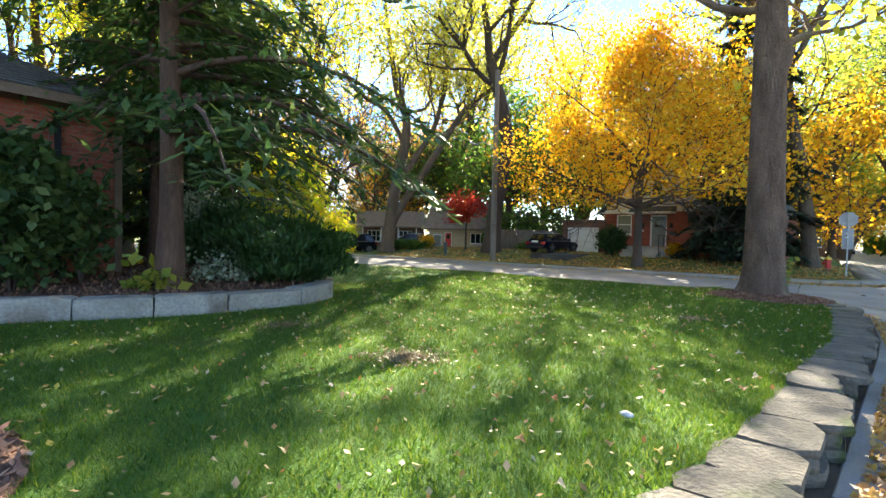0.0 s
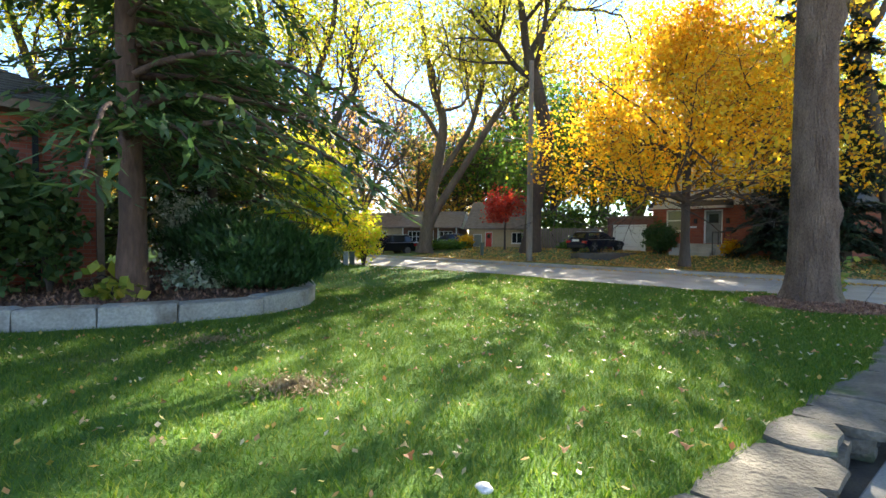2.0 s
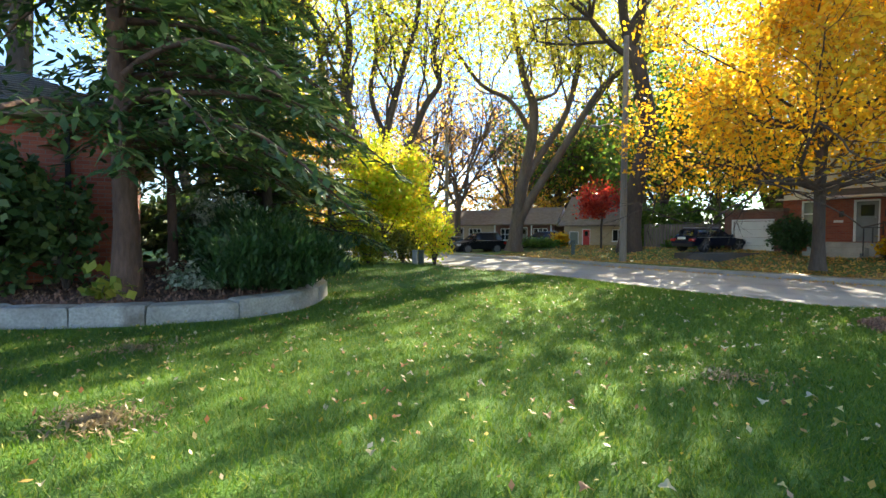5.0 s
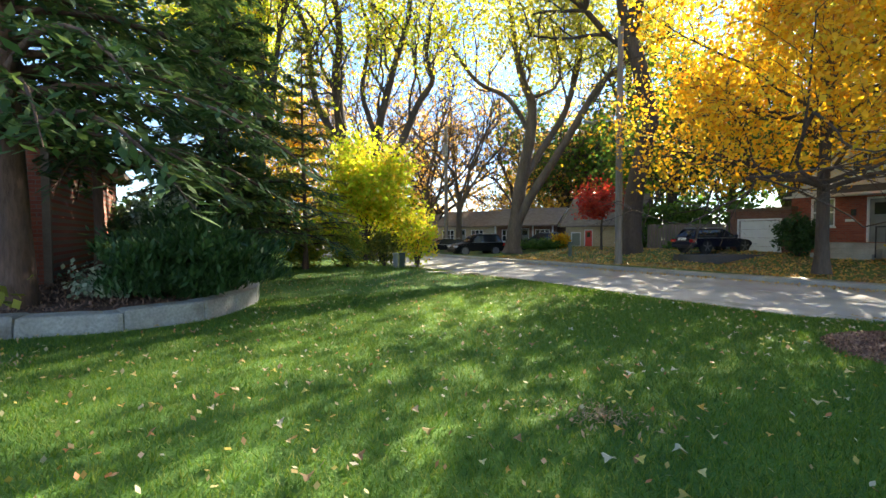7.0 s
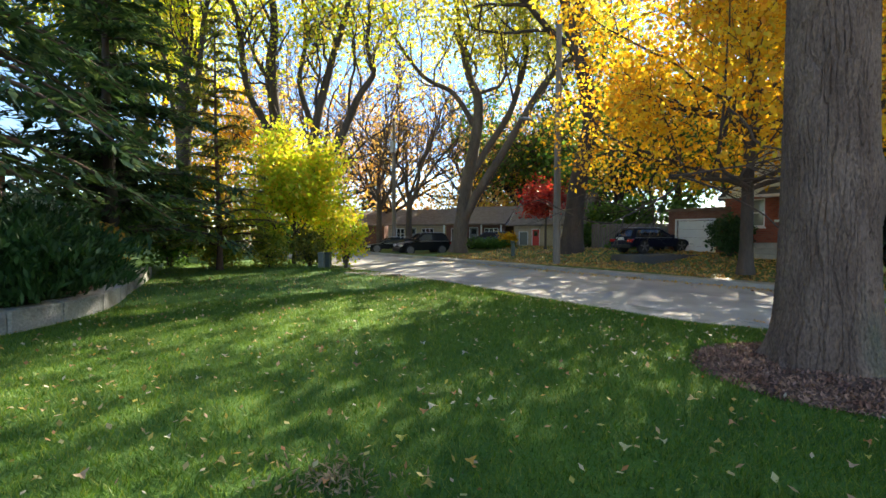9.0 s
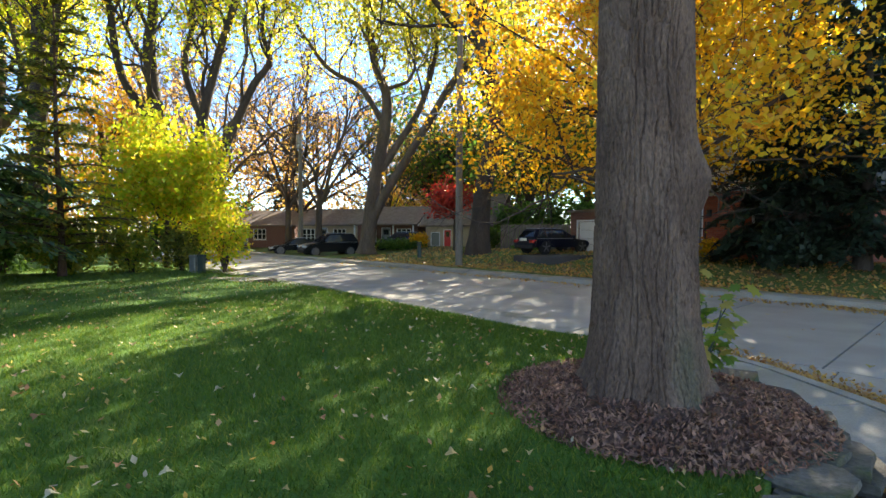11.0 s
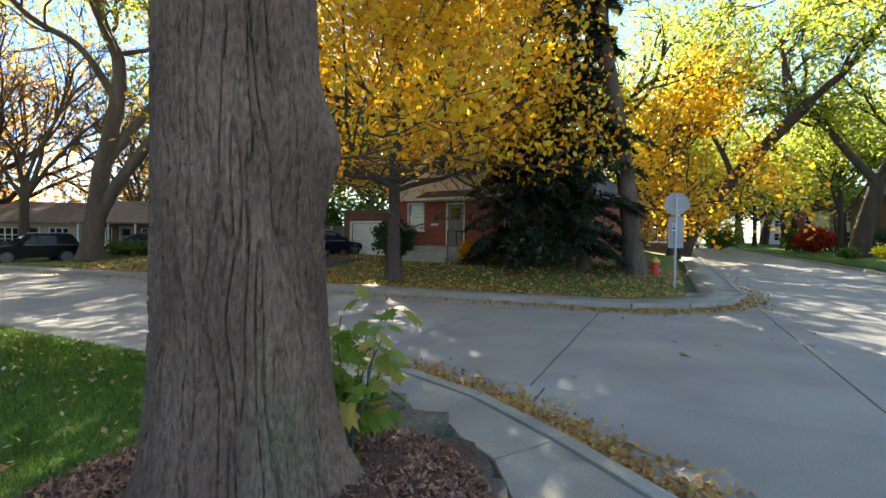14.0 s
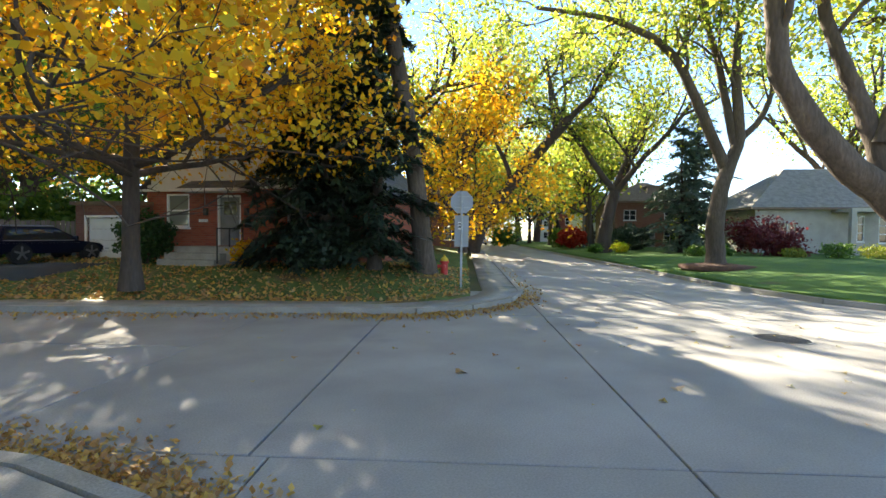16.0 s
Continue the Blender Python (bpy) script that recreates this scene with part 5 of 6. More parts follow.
part("wall_lamp", boxes((-0.95, -0.12, 2.15, -0.83, 0.0, 2.4)), M_IRON, house)
part("wall_lamp", boxes((0.62, -0.12, 2.15, 0.74, 0.0, 2.4)), M_IRON, house)
part("letter_box", boxes((0.62, -0.1, 1.75, 0.95, 0.0, 1.95), bevel=0.01), M_IRON, house)
part("number_plate", boxes((-1.2, -0.02, 1.92, -0.85, 0.0, 2.02)), M_WHITE, house, "pale house number plate")
part("gutter", boxes((-3.6, -0.1, 2.98, -1.52, 0.02, 3.06)), M_WHITE, house)
# garage
garage = thing("garage", "flat-roofed brick garage with a white door", "garage", pose(13.8, 21.42, 0.0, 0, 0, -57))
shell(garage, -6.0, -3.05, 0.15, 6, 0.3, 2.5, M_BRICK2, [(-5.5, -3.55, 0.3, 2.05)])
part("roof", boxes((-6.12, 0.02, 2.5, -3.02, 6.1, 2.62)), M_TRIMBROWN, garage)
gd = part("garage_door", boxes(*[(-5.5, 0.22, 0.46 + k * 0.395, -3.55, 0.27, 0.847 + k * 0.395) for k in range(4)], bevel=0.008), M_WHITE, garage, "white sectional garage door")
part("handle", boxes((-4.8, 0.18, 0.95, -4.65, 0.218, 0.98)), M_STEEL, gd)
part("door_frame", boxes((-5.58, 0.1, 0.4, -5.5, 0.3, 2.13), (-3.55, 0.1, 0.4, -3.47, 0.3, 2.13), (-5.5, 0.1, 2.05, -3.55, 0.3, 2.13)), M_WHITE, garage)
drive = patch("driveway", "grey asphalt driveway to the garage", "driveway", M_DRIVE, [[(10.85 - 4.6 * (1 - a) + 1.1 * b, 25.95 - 3.2 * (1 - a) - 1.75 * b, 0.5 + 0.06 * a) for b in (-0.1, 1.05)] for a in np.linspace(0.3, 1.06, 6)], 0.0)

# brick house beside the raised bed: its front runs along the walk's direction
yaw = math.degrees(math.atan2(0.667, 0.745))
brick = thing("house", "dark red brick house with a low shingled hip roof", "house", pose(-6.85, 7.4, 0, 0, 0, yaw))
shell(brick, -14, 0, 0, 11, 0.2, 3.5, M_BRICK, [(-6.5, -4.8, 1.5, 3.0), (-11, -9, 1.5, 3.0)])
window_in(brick, -6.5, -4.8, 1.5, 3.0, 0.05, 2, 1)
window_in(brick, -11, -9, 1.5, 3.0, 0.05, 2, 1)
hip_roof(brick, -14, 0, 0, 11, 3.66, 2.9, M_SHINGLE, 0.5)
part("corner_board", boxes((-0.02, -0.05, 0.4, 0.1, 0.07, 3.46)), M_TRIMBROWN, brick, "brown corner downpipe board")
part("downpipe", boxes((-0.9, -0.1, 0.5, -0.82, -0.02, 3.46)), M_DARK, brick)
mtr = part("meter_box", boxes((-1.15, -0.14, 0.95, -0.9, 0.0, 1.25), bevel=0.015), M_STEEL, brick, "grey utility meter box")
part("meter_label", boxes((-1.12, -0.147, 1.02, -0.94, -0.142, 1.1)), M_WHITE, mtr)

# tan house with the red door
tan = thing("house", "tan brick bungalow with a red front door", "house", pose(3.22, 33.95, 0.15, 0, 0, -20) @ Matrix.Diagonal((0.72, 0.72, 0.72, 1)))
shell(tan, -0.3, 6, 0, 8, 0.2, 2.5, M_TAN, [(0.2, 1.1, 0.6, 1.9), (1.45, 2.2, 0.5, 2.15), (4.2, 5.8, 1.0, 2.1)])
window_in(tan, 0.2, 1.1, 0.6, 1.9, 0.05, 1, 1, M_CURTAIN)
door_in(tan, 1.5, 2.15, 0.5, 2.08, 0.04, M_REDPAINT, True, "bright red front door")
window_in(tan, 4.2, 5.8, 1.0, 2.1, 0.05, 3, 1)
gable_roof(tan, -0.3, 6, 0, 8, 2.5, 2.9, M_SHINGLEB, 0.45)
part("steps", boxes((1.2, -0.9, 0.3, 2.5, -0.02, 0.46)), M_KERB, tan)
# bungalows farther along
for k, (x, y, a, w, wm) in enumerate(((-1.98, 36.55, -12, 6.0, M_BRICK2), (-7.4, 40.0, -8, 7.2, M_TAN), (-15.0, 42.5, 4, 8.5, M_BRICK2))):
    b = thing("house", ("low brick bungalow with a white-posted porch", "long low brick bungalow under a brown roof", "pale bungalow far along the street")[k], "house", pose(x, y, 0.1, 0, 0, a) @ Matrix.Diagonal((0.75, 0.75, 0.75, 1)))
    shell(b, 0, w, 0, 8, 0.1, 2.6, wm, [(0.5, 1.9, 1.0, 2.2), (2.4, 3.3, 0.4, 2.3), (3.9, 5.3, 1.0, 2.2)])
    window_in(b, 0.5, 1.9, 1.0, 2.2, 0.05, 3, 2)
    door_in(b, 2.45, 3.25, 0.4, 2.25, 0.04, M_DOORGREY)
    window_in(b, 3.9, 5.3, 1.0, 2.2, 0.05, 3, 2)
    gable_roof(b, 0, w, -1.3 if k == 0 else 0, 8, 2.6, 1.7, M_SHINGLEB, 0.4)
    if k == 0:
        for px in (0.15, 2.1, 3.9, 5.8):
            part("porch_post", boxes((px, -1.2, 0.3, px + 0.12, -1.08, 2.52)), M_WHITE, b)
        part("porch_floor", boxes((0, -1.3, 0.1, w, -0.01, 0.32)), M_KERB, b)
        bm = bmesh.new()
        prism(bm, [(-1.75, 2.44), (3.35, 4.38), (8.35, 2.44)], w + 0.41, w + 0.45, "x")
        part("gable", bm, M_WHITE, b)
# pale house and the two-storey houses across the cross street
pale = thing("house", "pale stucco house with a grey hipped roof", "house", pose(52.0, 13.4, 0, 0, 0, -52))
shell(pale, -0.5, 14, 0, 9, 0.2, 3.9, M_WHITESTONE, [(1.2, 2.6, 1.2, 2.9), (6.4, 7.4, 1.4, 3.4), (8.4, 10.4, 1.3, 3.3)])
window_in(pale, 1.2, 2.6, 1.2, 2.9, 0.05, 2, 2)
window_in(pale, 6.4, 7.4, 1.4, 3.4, 0.05, 2, 3)
window_in(pale, 8.4, 10.4, 1.3, 3.3, 0.05, 3, 3)
hip_roof(pale, -0.5, 14, 0, 9, 4.0, 3.6, M_SHINGLEG, 0.6)
wing = part("porch_wing", boxes((5.0, -2.2, 0.3, 5.35, -1.85, 3.6), (7.9, -2.2, 0.3, 8.25, -1.85, 3.6), (5.0, -2.2, 3.6, 8.25, -0.01, 3.86), (5.0, -2.2, 0.2, 8.25, -0.01, 0.55)), M_WHITESTONE, pale)
for k, (x, y, w, h, wm, rm) in enumerate(((61.0, 29.5, 9, 5.6, M_BRICK2, M_SHINGLEB), (70, 38.5, 8, 5.0, M_SIDING, M_SHINGLE), (79, 47.5, 9, 5.4, M_BRICK, M_SHINGLEB), (92, 60, 9, 5.4, M_SIDING, M_SHINGLEG))):
    b = thing("house", "two-storey %s house beside the cross street" % ("brown brick", "white sided", "red brick", "pale sided")[k], "house", pose(x, y, 0, 0, 0, -48))
    ops = [(1, 2.4, 1.1, 2.4), (3.6, 4.6, 0.4, 2.5), (5.6, 7.0, 1.1, 2.4), (1, 2.4, 3.5, 4.7), (5.6, 7.0, 3.5, 4.7)]
    shell(b, 0, w, 0, 8, 0.1, h, wm, ops)
    for o in ops:
        if o[2] < 0.5:
            door_in(b, *o, 0.04, M_DOORGREY)
        else:
            window_in(b, *o, 0.05, 2, 2)
    if k == 0:
        hip_roof(b, 0, w, 0, 8, h + 0.1, 2.6, rm, 0.7)
        part("chimney", boxes((1.6, 3.2, h + 0.8, 2.5, 4.0, h + 4.0), bevel=0.02), M_BRICK2, b)
        part("dormer", boxes((4.0, 1.0, h + 0.6, 6.0, 3.0, h + 1.9), (3.8, 0.8, h + 1.9, 6.2, 3.2, h + 2.05)), M_SHINGLEB, b)
    else:
        gable_roof(b, 0, w, 0, 8, h, 2.8, rm, 0.4, along="y" if k == 2 else "x")
        for q in (1.6, 5.4):
            part("dormer", boxes((q, 0.6, h, q + 1.5, 2.8, h + 1.4), (q - 0.15, 0.45, h + 1.4, q + 1.65, 3.0, h + 1.55)), M_SIDING, b)
for k, (x, y, a) in enumerate(((36, 40, -45), (47, 53, -45), (60, 66, -45), (24, 33, -37))):
    b = thing("house", "brick house half hidden by trees down the street", "house", pose(x, y, 0, 0, 0, a))
    shell(b, 0, 8, 0, 8, 0.1, 4.2, M_BRICK2, [(1, 2.4, 1.1, 2.4), (5.2, 6.6, 1.1, 2.4)])
    window_in(b, 1, 2.4, 1.1, 2.4, 0.05, 2, 2)
    window_in(b, 5.2, 6.6, 1.1, 2.4, 0.05, 2, 2)
    hip_roof(b, 0, 8, 0, 8, 4.3, 2.4, M_SHINGLEB, 0.5)

# board fence between tan house and garage
fence = thing("fence", "weathered board fence beside the driveway", "fence")
for k in range(26):
    part("board", boxes((7.6 + k * 0.15, 30.6 - k * 0.05, 0.4, 7.735 + k * 0.15, 30.63 - k * 0.05, 1.95 + 0.02 * (k % 3))), M_POLE, fence)
hedge = shrub("tall clipped dark hedge beside the cross street", (49.6, 22.8, 0.3), (2.6, 1.6, 1.15), 7000, 0.14, M_SPRUCE, 111, 10, name="hedge", hollow=0.8)


# ---- cars ----
def car(label, m, paint, length=4.6, height=1.5, width=1.8, wagon=True, name="car"):
    """Body from a side profile with a narrower glasshouse, windows, lamps, wheels. Nose towards +x."""
    c = thing(name, label, "car", m)
    L, H, w = length / 2, height, width / 2
    belt = H * 0.62
    bm = bmesh.new()
    prof = [(-L, 0.32), (-L, belt * 0.9), (-L + 0.12, belt), (L * 0.42, belt), (L * 0.86, belt * 0.86), (L, belt * 0.62), (L, 0.3)]
    prism(bm, prof, -w, w, "y")
    bmesh.ops.bevel(bm, geom=bm.edges[:], offset=0.07, segments=2, affect="EDGES")
    part("body", bm, paint, c, smooth=False)
    bm = bmesh.new()
    back = -L + 0.15 if wagon else -L + 0.55
    lo = [(back, belt - 0.02), (L * 0.46, belt - 0.02)]
    hi = [(back + (0.28 if wagon else 0.6), H), (L * 0.08, H)]
    v0 = [bm.verts.new((x, sgn * (w - 0.05), z)) for sgn in (-1, 1) for x, z in lo]
    v1 = [bm.verts.new((x, sgn * (w - 0.24), z)) for sgn in (-1, 1) for x, z in hi]
    for f in ((v0[0], v0[1], v1[1], v1[0]), (v0[2], v1[2], v1[3], v0[3]), (v0[0], v1[0], v1[2], v0[2]), (v0[1], v0[3], v1[3], v1[1]), (v1[0], v1[1], v1[3], v1[2])):
        bm.faces.new(f)
    bmesh.ops.recalc_face_normals(bm, faces=bm.faces[:])
    bmesh.ops.bevel(bm, geom=bm.edges[:], offset=0.05, segments=2, affect="EDGES")
    cabin = part("cabin", bm, paint, c)
    for sgn in (-1, 1):
        for x0, x1 in ((-L * 0.86, -L * 0.44), (-L * 0.42, -L * 0.02), (0.0, L * 0.3)):
            bm = bmesh.new()
            q = []
            for x, t in ((x0, 0.08), (x1, 0.08), (min(x1, L * 0.02 + 0.12) if x1 > 0.2 else x1, 0.82), (x0 + (0.22 if x0 < -L * 0.8 else 0), 0.82)):
                z = belt + (H - belt) * t
                q.append(bm.verts.new((x, sgn * (w - 0.05 - 0.19 * t + 0.012), z)))
            bm.faces.new(q)
            ex = bmesh.ops.extrude_face_region(bm, geom=bm.faces[:])
            for v in ex["geom"]:
                if isinstance(v, bmesh.types.BMVert):
                    v.co.y -= sgn * 0.012
            bmesh.ops.recalc_face_normals(bm, faces=bm.faces[:])
            part("side_window", bm, M_GLASS, cabin)
        part("window_trim", boxes((-L * 0.86, sgn * (w - 0.045), belt + 0.0, L * 0.32, sgn * (w - 0.03), belt + 0.025)), M_STEEL, cabin)
        part("roof_rail", boxes((-L * 0.7, sgn * (w - 0.3) - 0.02, H + 0.02, L * 0.05, sgn * (w - 0.3) + 0.02, H + 0.055), bevel=0.008), M_STEEL, cabin)
        part("headlight", boxes((L - 0.22, sgn * (w - 0.2) - 0.17, belt * 0.62, L + 0.012, sgn * (w - 0.2) + 0.17, belt * 0.78), bevel=0.03), M_LAMPGLASS, c)
        part("tail_lamp", boxes((-L - 0.012, sgn * (w - 0.16) - 0.15, belt * 0.72, -L + 0.2, sgn * (w - 0.16) + 0.162, belt * 0.93), bevel=0.03), M_TAIL, c)
        part("mirror", boxes((L * 0.28, sgn * (w + 0.02) - 0.09, belt + 0.02, L * 0.28 + 0.12, sgn * (w + 0.02) + 0.09, belt + 0.16), bevel=0.03), paint, c)
        for wx in (-L * 0.6, L * 0.62):
            turn = Matrix.Translation((wx, sgn * (w - 0.09), 0.33)) @ Matrix.Rotation(radians(90), 4, "X")
            bm = bmesh.new()
            bmesh.ops.create_cone(bm, cap_ends=True, segments=24, radius1=0.33, radius2=0.33, depth=0.22, matrix=turn)
            bmesh.ops.bevel(bm, geom=[e for e in bm.edges if len(e.link_faces) == 2 and abs(e.link_faces[0].normal.dot(e.link_faces[1].normal)) < 0.3], offset=0.04, segments=2, affect="EDGES")
            ty = part("tyre", bm, M_TYRE, c)
            bm = bmesh.new()
            for k in range(5):
                a = k * 2 * math.pi / 5
                box(bm, -0.03, 0.04, -0.006, 0.03, 0.22, 0.006)
                bmesh.ops.rotate(bm, cent=(0, 0, 0), matrix=Matrix.Rotation(2 * math.pi / 5, 3, "Z"), verts=bm.verts[:])
            cyl(bm, 0, 0, -0.01, 0.01, 0.06, 0.06, 10)
            cyl(bm, 0, 0, -0.012, -0.006, 0.235, 0.235, 20)
            bmesh.ops.transform(bm, matrix=Matrix.Translation((wx, sgn * (w + 0.025), 0.33)) @ Matrix.Rotation(radians(90), 4, "X"), verts=bm.verts[:])
            part("rim", bm, M_RIM, ty)
    bm = bmesh.new()
    q = [bm.verts.new(p) for p in ((L * 0.45, -w + 0.16, belt + 0.03), (L * 0.45, w - 0.16, belt + 0.03), (L * 0.12, w - 0.32, H - 0.06), (L * 0.12, -w + 0.32, H - 0.06))]
    bm.faces.new(q)
    bmesh.ops.solidify(bm, geom=bm.faces[:], thickness=-0.012)
    bmesh.ops.translate(bm, vec=(0.02, 0, 0.012), verts=bm.verts[:])
    part("windscreen", bm, M_GLASS, cabin)
    bm = bmesh.new()
    q = [bm.verts.new(p) for p in ((back + 0.02, -w + 0.18, belt + 0.06), (back + 0.02, w - 0.18, belt + 0.06), (back + 0.24, w - 0.34, H - 0.08), (back + 0.24, -w + 0.34, H - 0.08))]
    bm.faces.new(q)
    bmesh.ops.solidify(bm, geom=bm.faces[:], thickness=-0.012)
    bmesh.ops.translate(bm, vec=(-0.03, 0, 0.008), verts=bm.verts[:])
    part("rear_window", bm, M_GLASS, cabin)
    part("bumper", boxes((L - 0.1, -w + 0.08, 0.26, L + 0.03, w - 0.08, 0.42), bevel=0.03), M_TYRE, c)
    part("bumper", boxes((-L - 0.03, -w + 0.08, 0.26, -L + 0.1, w - 0.08, 0.42), bevel=0.03), M_TYRE, c)
    part("number_plate", boxes((-L - 0.016, -0.24, 0.62, -L - 0.006, 0.24, 0.74)), M_WHITE, c)
    return c


car("midnight-blue station wagon parked on the driveway", pose(9.6, 25.5, 0.53, 0, 0, 30), M_CARBLUE, 3.6, 1.15, 1.45)
car("black off-road car parked at the street bend", pose(-2.9, 32.4, 0.0, 0, 0, 212), M_CARBLACK, 3.6, 1.42, 1.6)
car("slate-blue car on the bungalow driveway", pose(1.35, 33.6, 0.35, 0, 0, 172), M_CARGREY, 3.2, 1.15, 1.4)
car("dark saloon parked beyond the utility pole", pose(-5.6, 34.2, 0.0, 0, 0, 205), M_CARBLACK, 3.4, 1.1, 1.45, False)
car("silver car far down the cross street", pose(*W(88, -4.0, 0.0), 0, 0, 222), M_CARWHITE, 4.4, 1.5)
car("dark red car far down the cross street", pose(*W(98, -7.8, 0.0), 0, 0, 42), M_TAIL, 4.4, 1.5)

# ---- poles, wires, sign, hydrant ----
pole = thing("utility_pole", "weathered wooden utility pole with a street lamp arm", "utility pole", pose(5.1, 23.4, 0.1))
tb = Tubes()
tb.add([(0, 0, -0.1), (0, 0, 5), (0.02, 0, 10.6)], [0.17, 0.15, 0.12], 14)
tb.make("pole", M_POLE, pole)
tb = Tubes()
tb.add([(0, 0, 6.2), (-0.35, -0.1, 6.45), (-0.8, -0.25, 6.5), (-1.15, -0.35, 6.4)], [0.03, 0.03, 0.028, 0.025], 8)
arm = tb.make("lamp_arm", M_STEEL, pole)
bm = bmesh.new()
bmesh.ops.create_uvsphere(bm, u_segments=14, v_segments=8, radius=1, matrix=Matrix.LocRotScale((-1.35, -0.42, 6.36), Euler((0, 0.15, 0.3)), (0.3, 0.12, 0.07)))
part("lamp_head", bm, M_STEEL, arm, smooth=True)
for x, y, h in ((-5.66, 35.4, 9.5), (55.5, 30.5, 9.6), (66, 40.5, 9.6)):
    p2 = thing("utility_pole", "plain weathered wooden utility pole farther along", "utility pole", pose(x, y, 0))
    tb = Tubes()
    tb.add([(0, 0, -0.1), (0, 0, 5), (0, 0, h)], [0.16, 0.14, 0.11], 10)
    tb.make("pole", M_POLE, p2)
    if x < 0:
        part("transformer", cyl(bmesh.new(), 0.0, -0.25, 7.2, 8.1, 0.2, 0.2, 14), M_STEEL, p2)


def wire(a, b, sag):
    w = thing("overhead_wire", "thin dark overhead wire strung between poles", "wire")
    tb = Tubes()
    q = np.linspace(0, 1, 24)
    tb.add(np.stack([a[0] + (b[0] - a[0]) * q, a[1] + (b[1] - a[1]) * q, a[2] + (b[2] - a[2]) * q - sag * 4 * q * (1 - q)], 1), np.full(24, 0.011), 5)
    tb.make("cable", M_TYRE, w)


wire((5.1, 23.4, 9.2), (26.0, 3.0, 9.5), 0.9)
wire((5.1, 23.4, 8.3), (27.0, 2.0, 8.0), 0.8)
wire((5.1, 23.4, 10.2), (-5.66, 35.4, 9.2), 0.4)

sign = thing("stop_sign", "octagonal road sign seen from its bare metal back", "road sign", pose(17.25, 13.75, 0.1, 0, 0, -50))
part("post", boxes((-0.03, -0.02, -0.1, 0.03, 0.02, 2.62), bevel=0.008), M_STEEL, sign)
bm = bmesh.new()
bmesh.ops.create_cone(bm, cap_ends=True, segments=8, radius1=0.325, radius2=0.325, depth=0.008, matrix=Matrix.Translation((0, 0.03, 2.36)) @ Matrix.Rotation(radians(90), 4, "X") @ Matrix.Rotation(radians(22.5), 4, "Z"))
plate = part("plate", bm, M_SIGNBACK, sign)
for z in (2.2, 2.5):
    part("bracket", boxes((-0.2, 0.012, z, 0.2, 0.024, z + 0.03)), M_STEEL, plate)
part("lower_plate", boxes((-0.19, 0.024, 1.15, 0.19, 0.032, 2.0)), M_SIGNBACK, sign)
part("sticker", boxes((-0.09, -0.028, 1.62, -0.01, -0.021, 1.82)), M_WHITE, sign, "small white sticker with dark marks")
part("sticker_mark", boxes((-0.08, -0.032, 1.66, -0.02, -0.029, 1.72), (-0.08, -0.032, 1.75, -0.02, -0.029, 1.79)), M_IRON, sign)

hyd = thing("fire_hydrant", "red fire hydrant with a yellow bonnet", "fire hydrant", pose(18.5, 15.6, 0.12))
bm = bmesh.new()
cyl(bm, 0, 0, 0, 0.06, 0.17, 0.17, 18)
cyl(bm, 0, 0, 0.05, 0.62, 0.115, 0.105, 18)
cyl(bm, 0, 0, 0.56, 0.62, 0.145, 0.145, 18)
part("barrel", bm, M_REDPAINT, hyd)
bm = bmesh.new()
bmesh.ops.create_uvsphere(bm, u_segments=16, v_segments=8, radius=0.13, matrix=Matrix.Translation((0, 0, 0.63)))
cyl(bm, 0, 0, 0.72, 0.82, 0.035, 0.03, 6)
part("bonnet", bm, M_YPAINT, hyd, "yellow domed cap", True)
for a in (0, 90, 180):
    bm = bmesh.new()
    bmesh.ops.create_cone(bm, cap_ends=True, segments=12, radius1=0.06, radius2=0.055, depth=0.14, matrix=Matrix.Rotation(radians(a + 40), 4, "Z") @ Matrix.Translation((0.15, 0, 0.45)) @ Matrix.Rotation(radians(90), 4, "Y"))
    part("outlet", bm, M_REDPAINT, hyd)

for x, y, mt in ((-3.95, 18.75, M_STEEL), (-3.7, 18.8, M_BOXGREEN)):
    u = thing("utility_box", "small upright utility pedestal at the lawn end", "utility box", pose(x, y, 0.12))
    part("body", boxes((-0.1, -0.1, 0, 0.1, 0.1, 0.62), bevel=0.02), mt, u)
    part("cap", boxes((-0.115, -0.115, 0.55, 0.115, 0.115, 0.63), bevel=0.02), mt, u)
post = thing("marker_post", "short dark marker post beside the street", "post", pose(3.1, 27.3, 0.2))
part("body", boxes((-0.1, -0.1, 0, 0.1, 0.1, 0.75), bevel=0.02), M_BOXGREEN, post)
part("cap", boxes((-0.13, -0.13, 0.75, 0.13, 0.13, 0.82), bevel=0.02), M_BOXGREEN, post)

# flat cut stump near the street
st = thing("tree_stump", "broad flat cut tree stump flush with the lawn", "stump", pose(-1.15, 15.9, 0.1))
rng = np.random.default_rng(77)
n = 40
a = np.linspace(0, 2 * math.pi, n, endpoint=False)
q = 1 + 0.12 * np.sin(3 * a) + 0.08 * np.sin(5 * a + 1) + rng.normal(size=n) * 0.03
v = [(math.cos(t) * 0.85 * k * g, math.sin(t) * 0.6 * k * g, z) for g, z in ((1.12, -0.05), (1.03, 0.08), (0.97, 0.13)) for t, k in zip(a, q)]
f = [(l * n + i, l * n + (i + 1) % n, (l + 1) * n + (i + 1) % n, (l + 1) * n + i) for l in range(2) for i in range(n)]
mesh_of("bark", v, f, M_DARKBARK, st)
mesh_of("cut_face", v[2 * n:], [tuple(range(n))], M_STUMP, st, "greyed sawn wood")

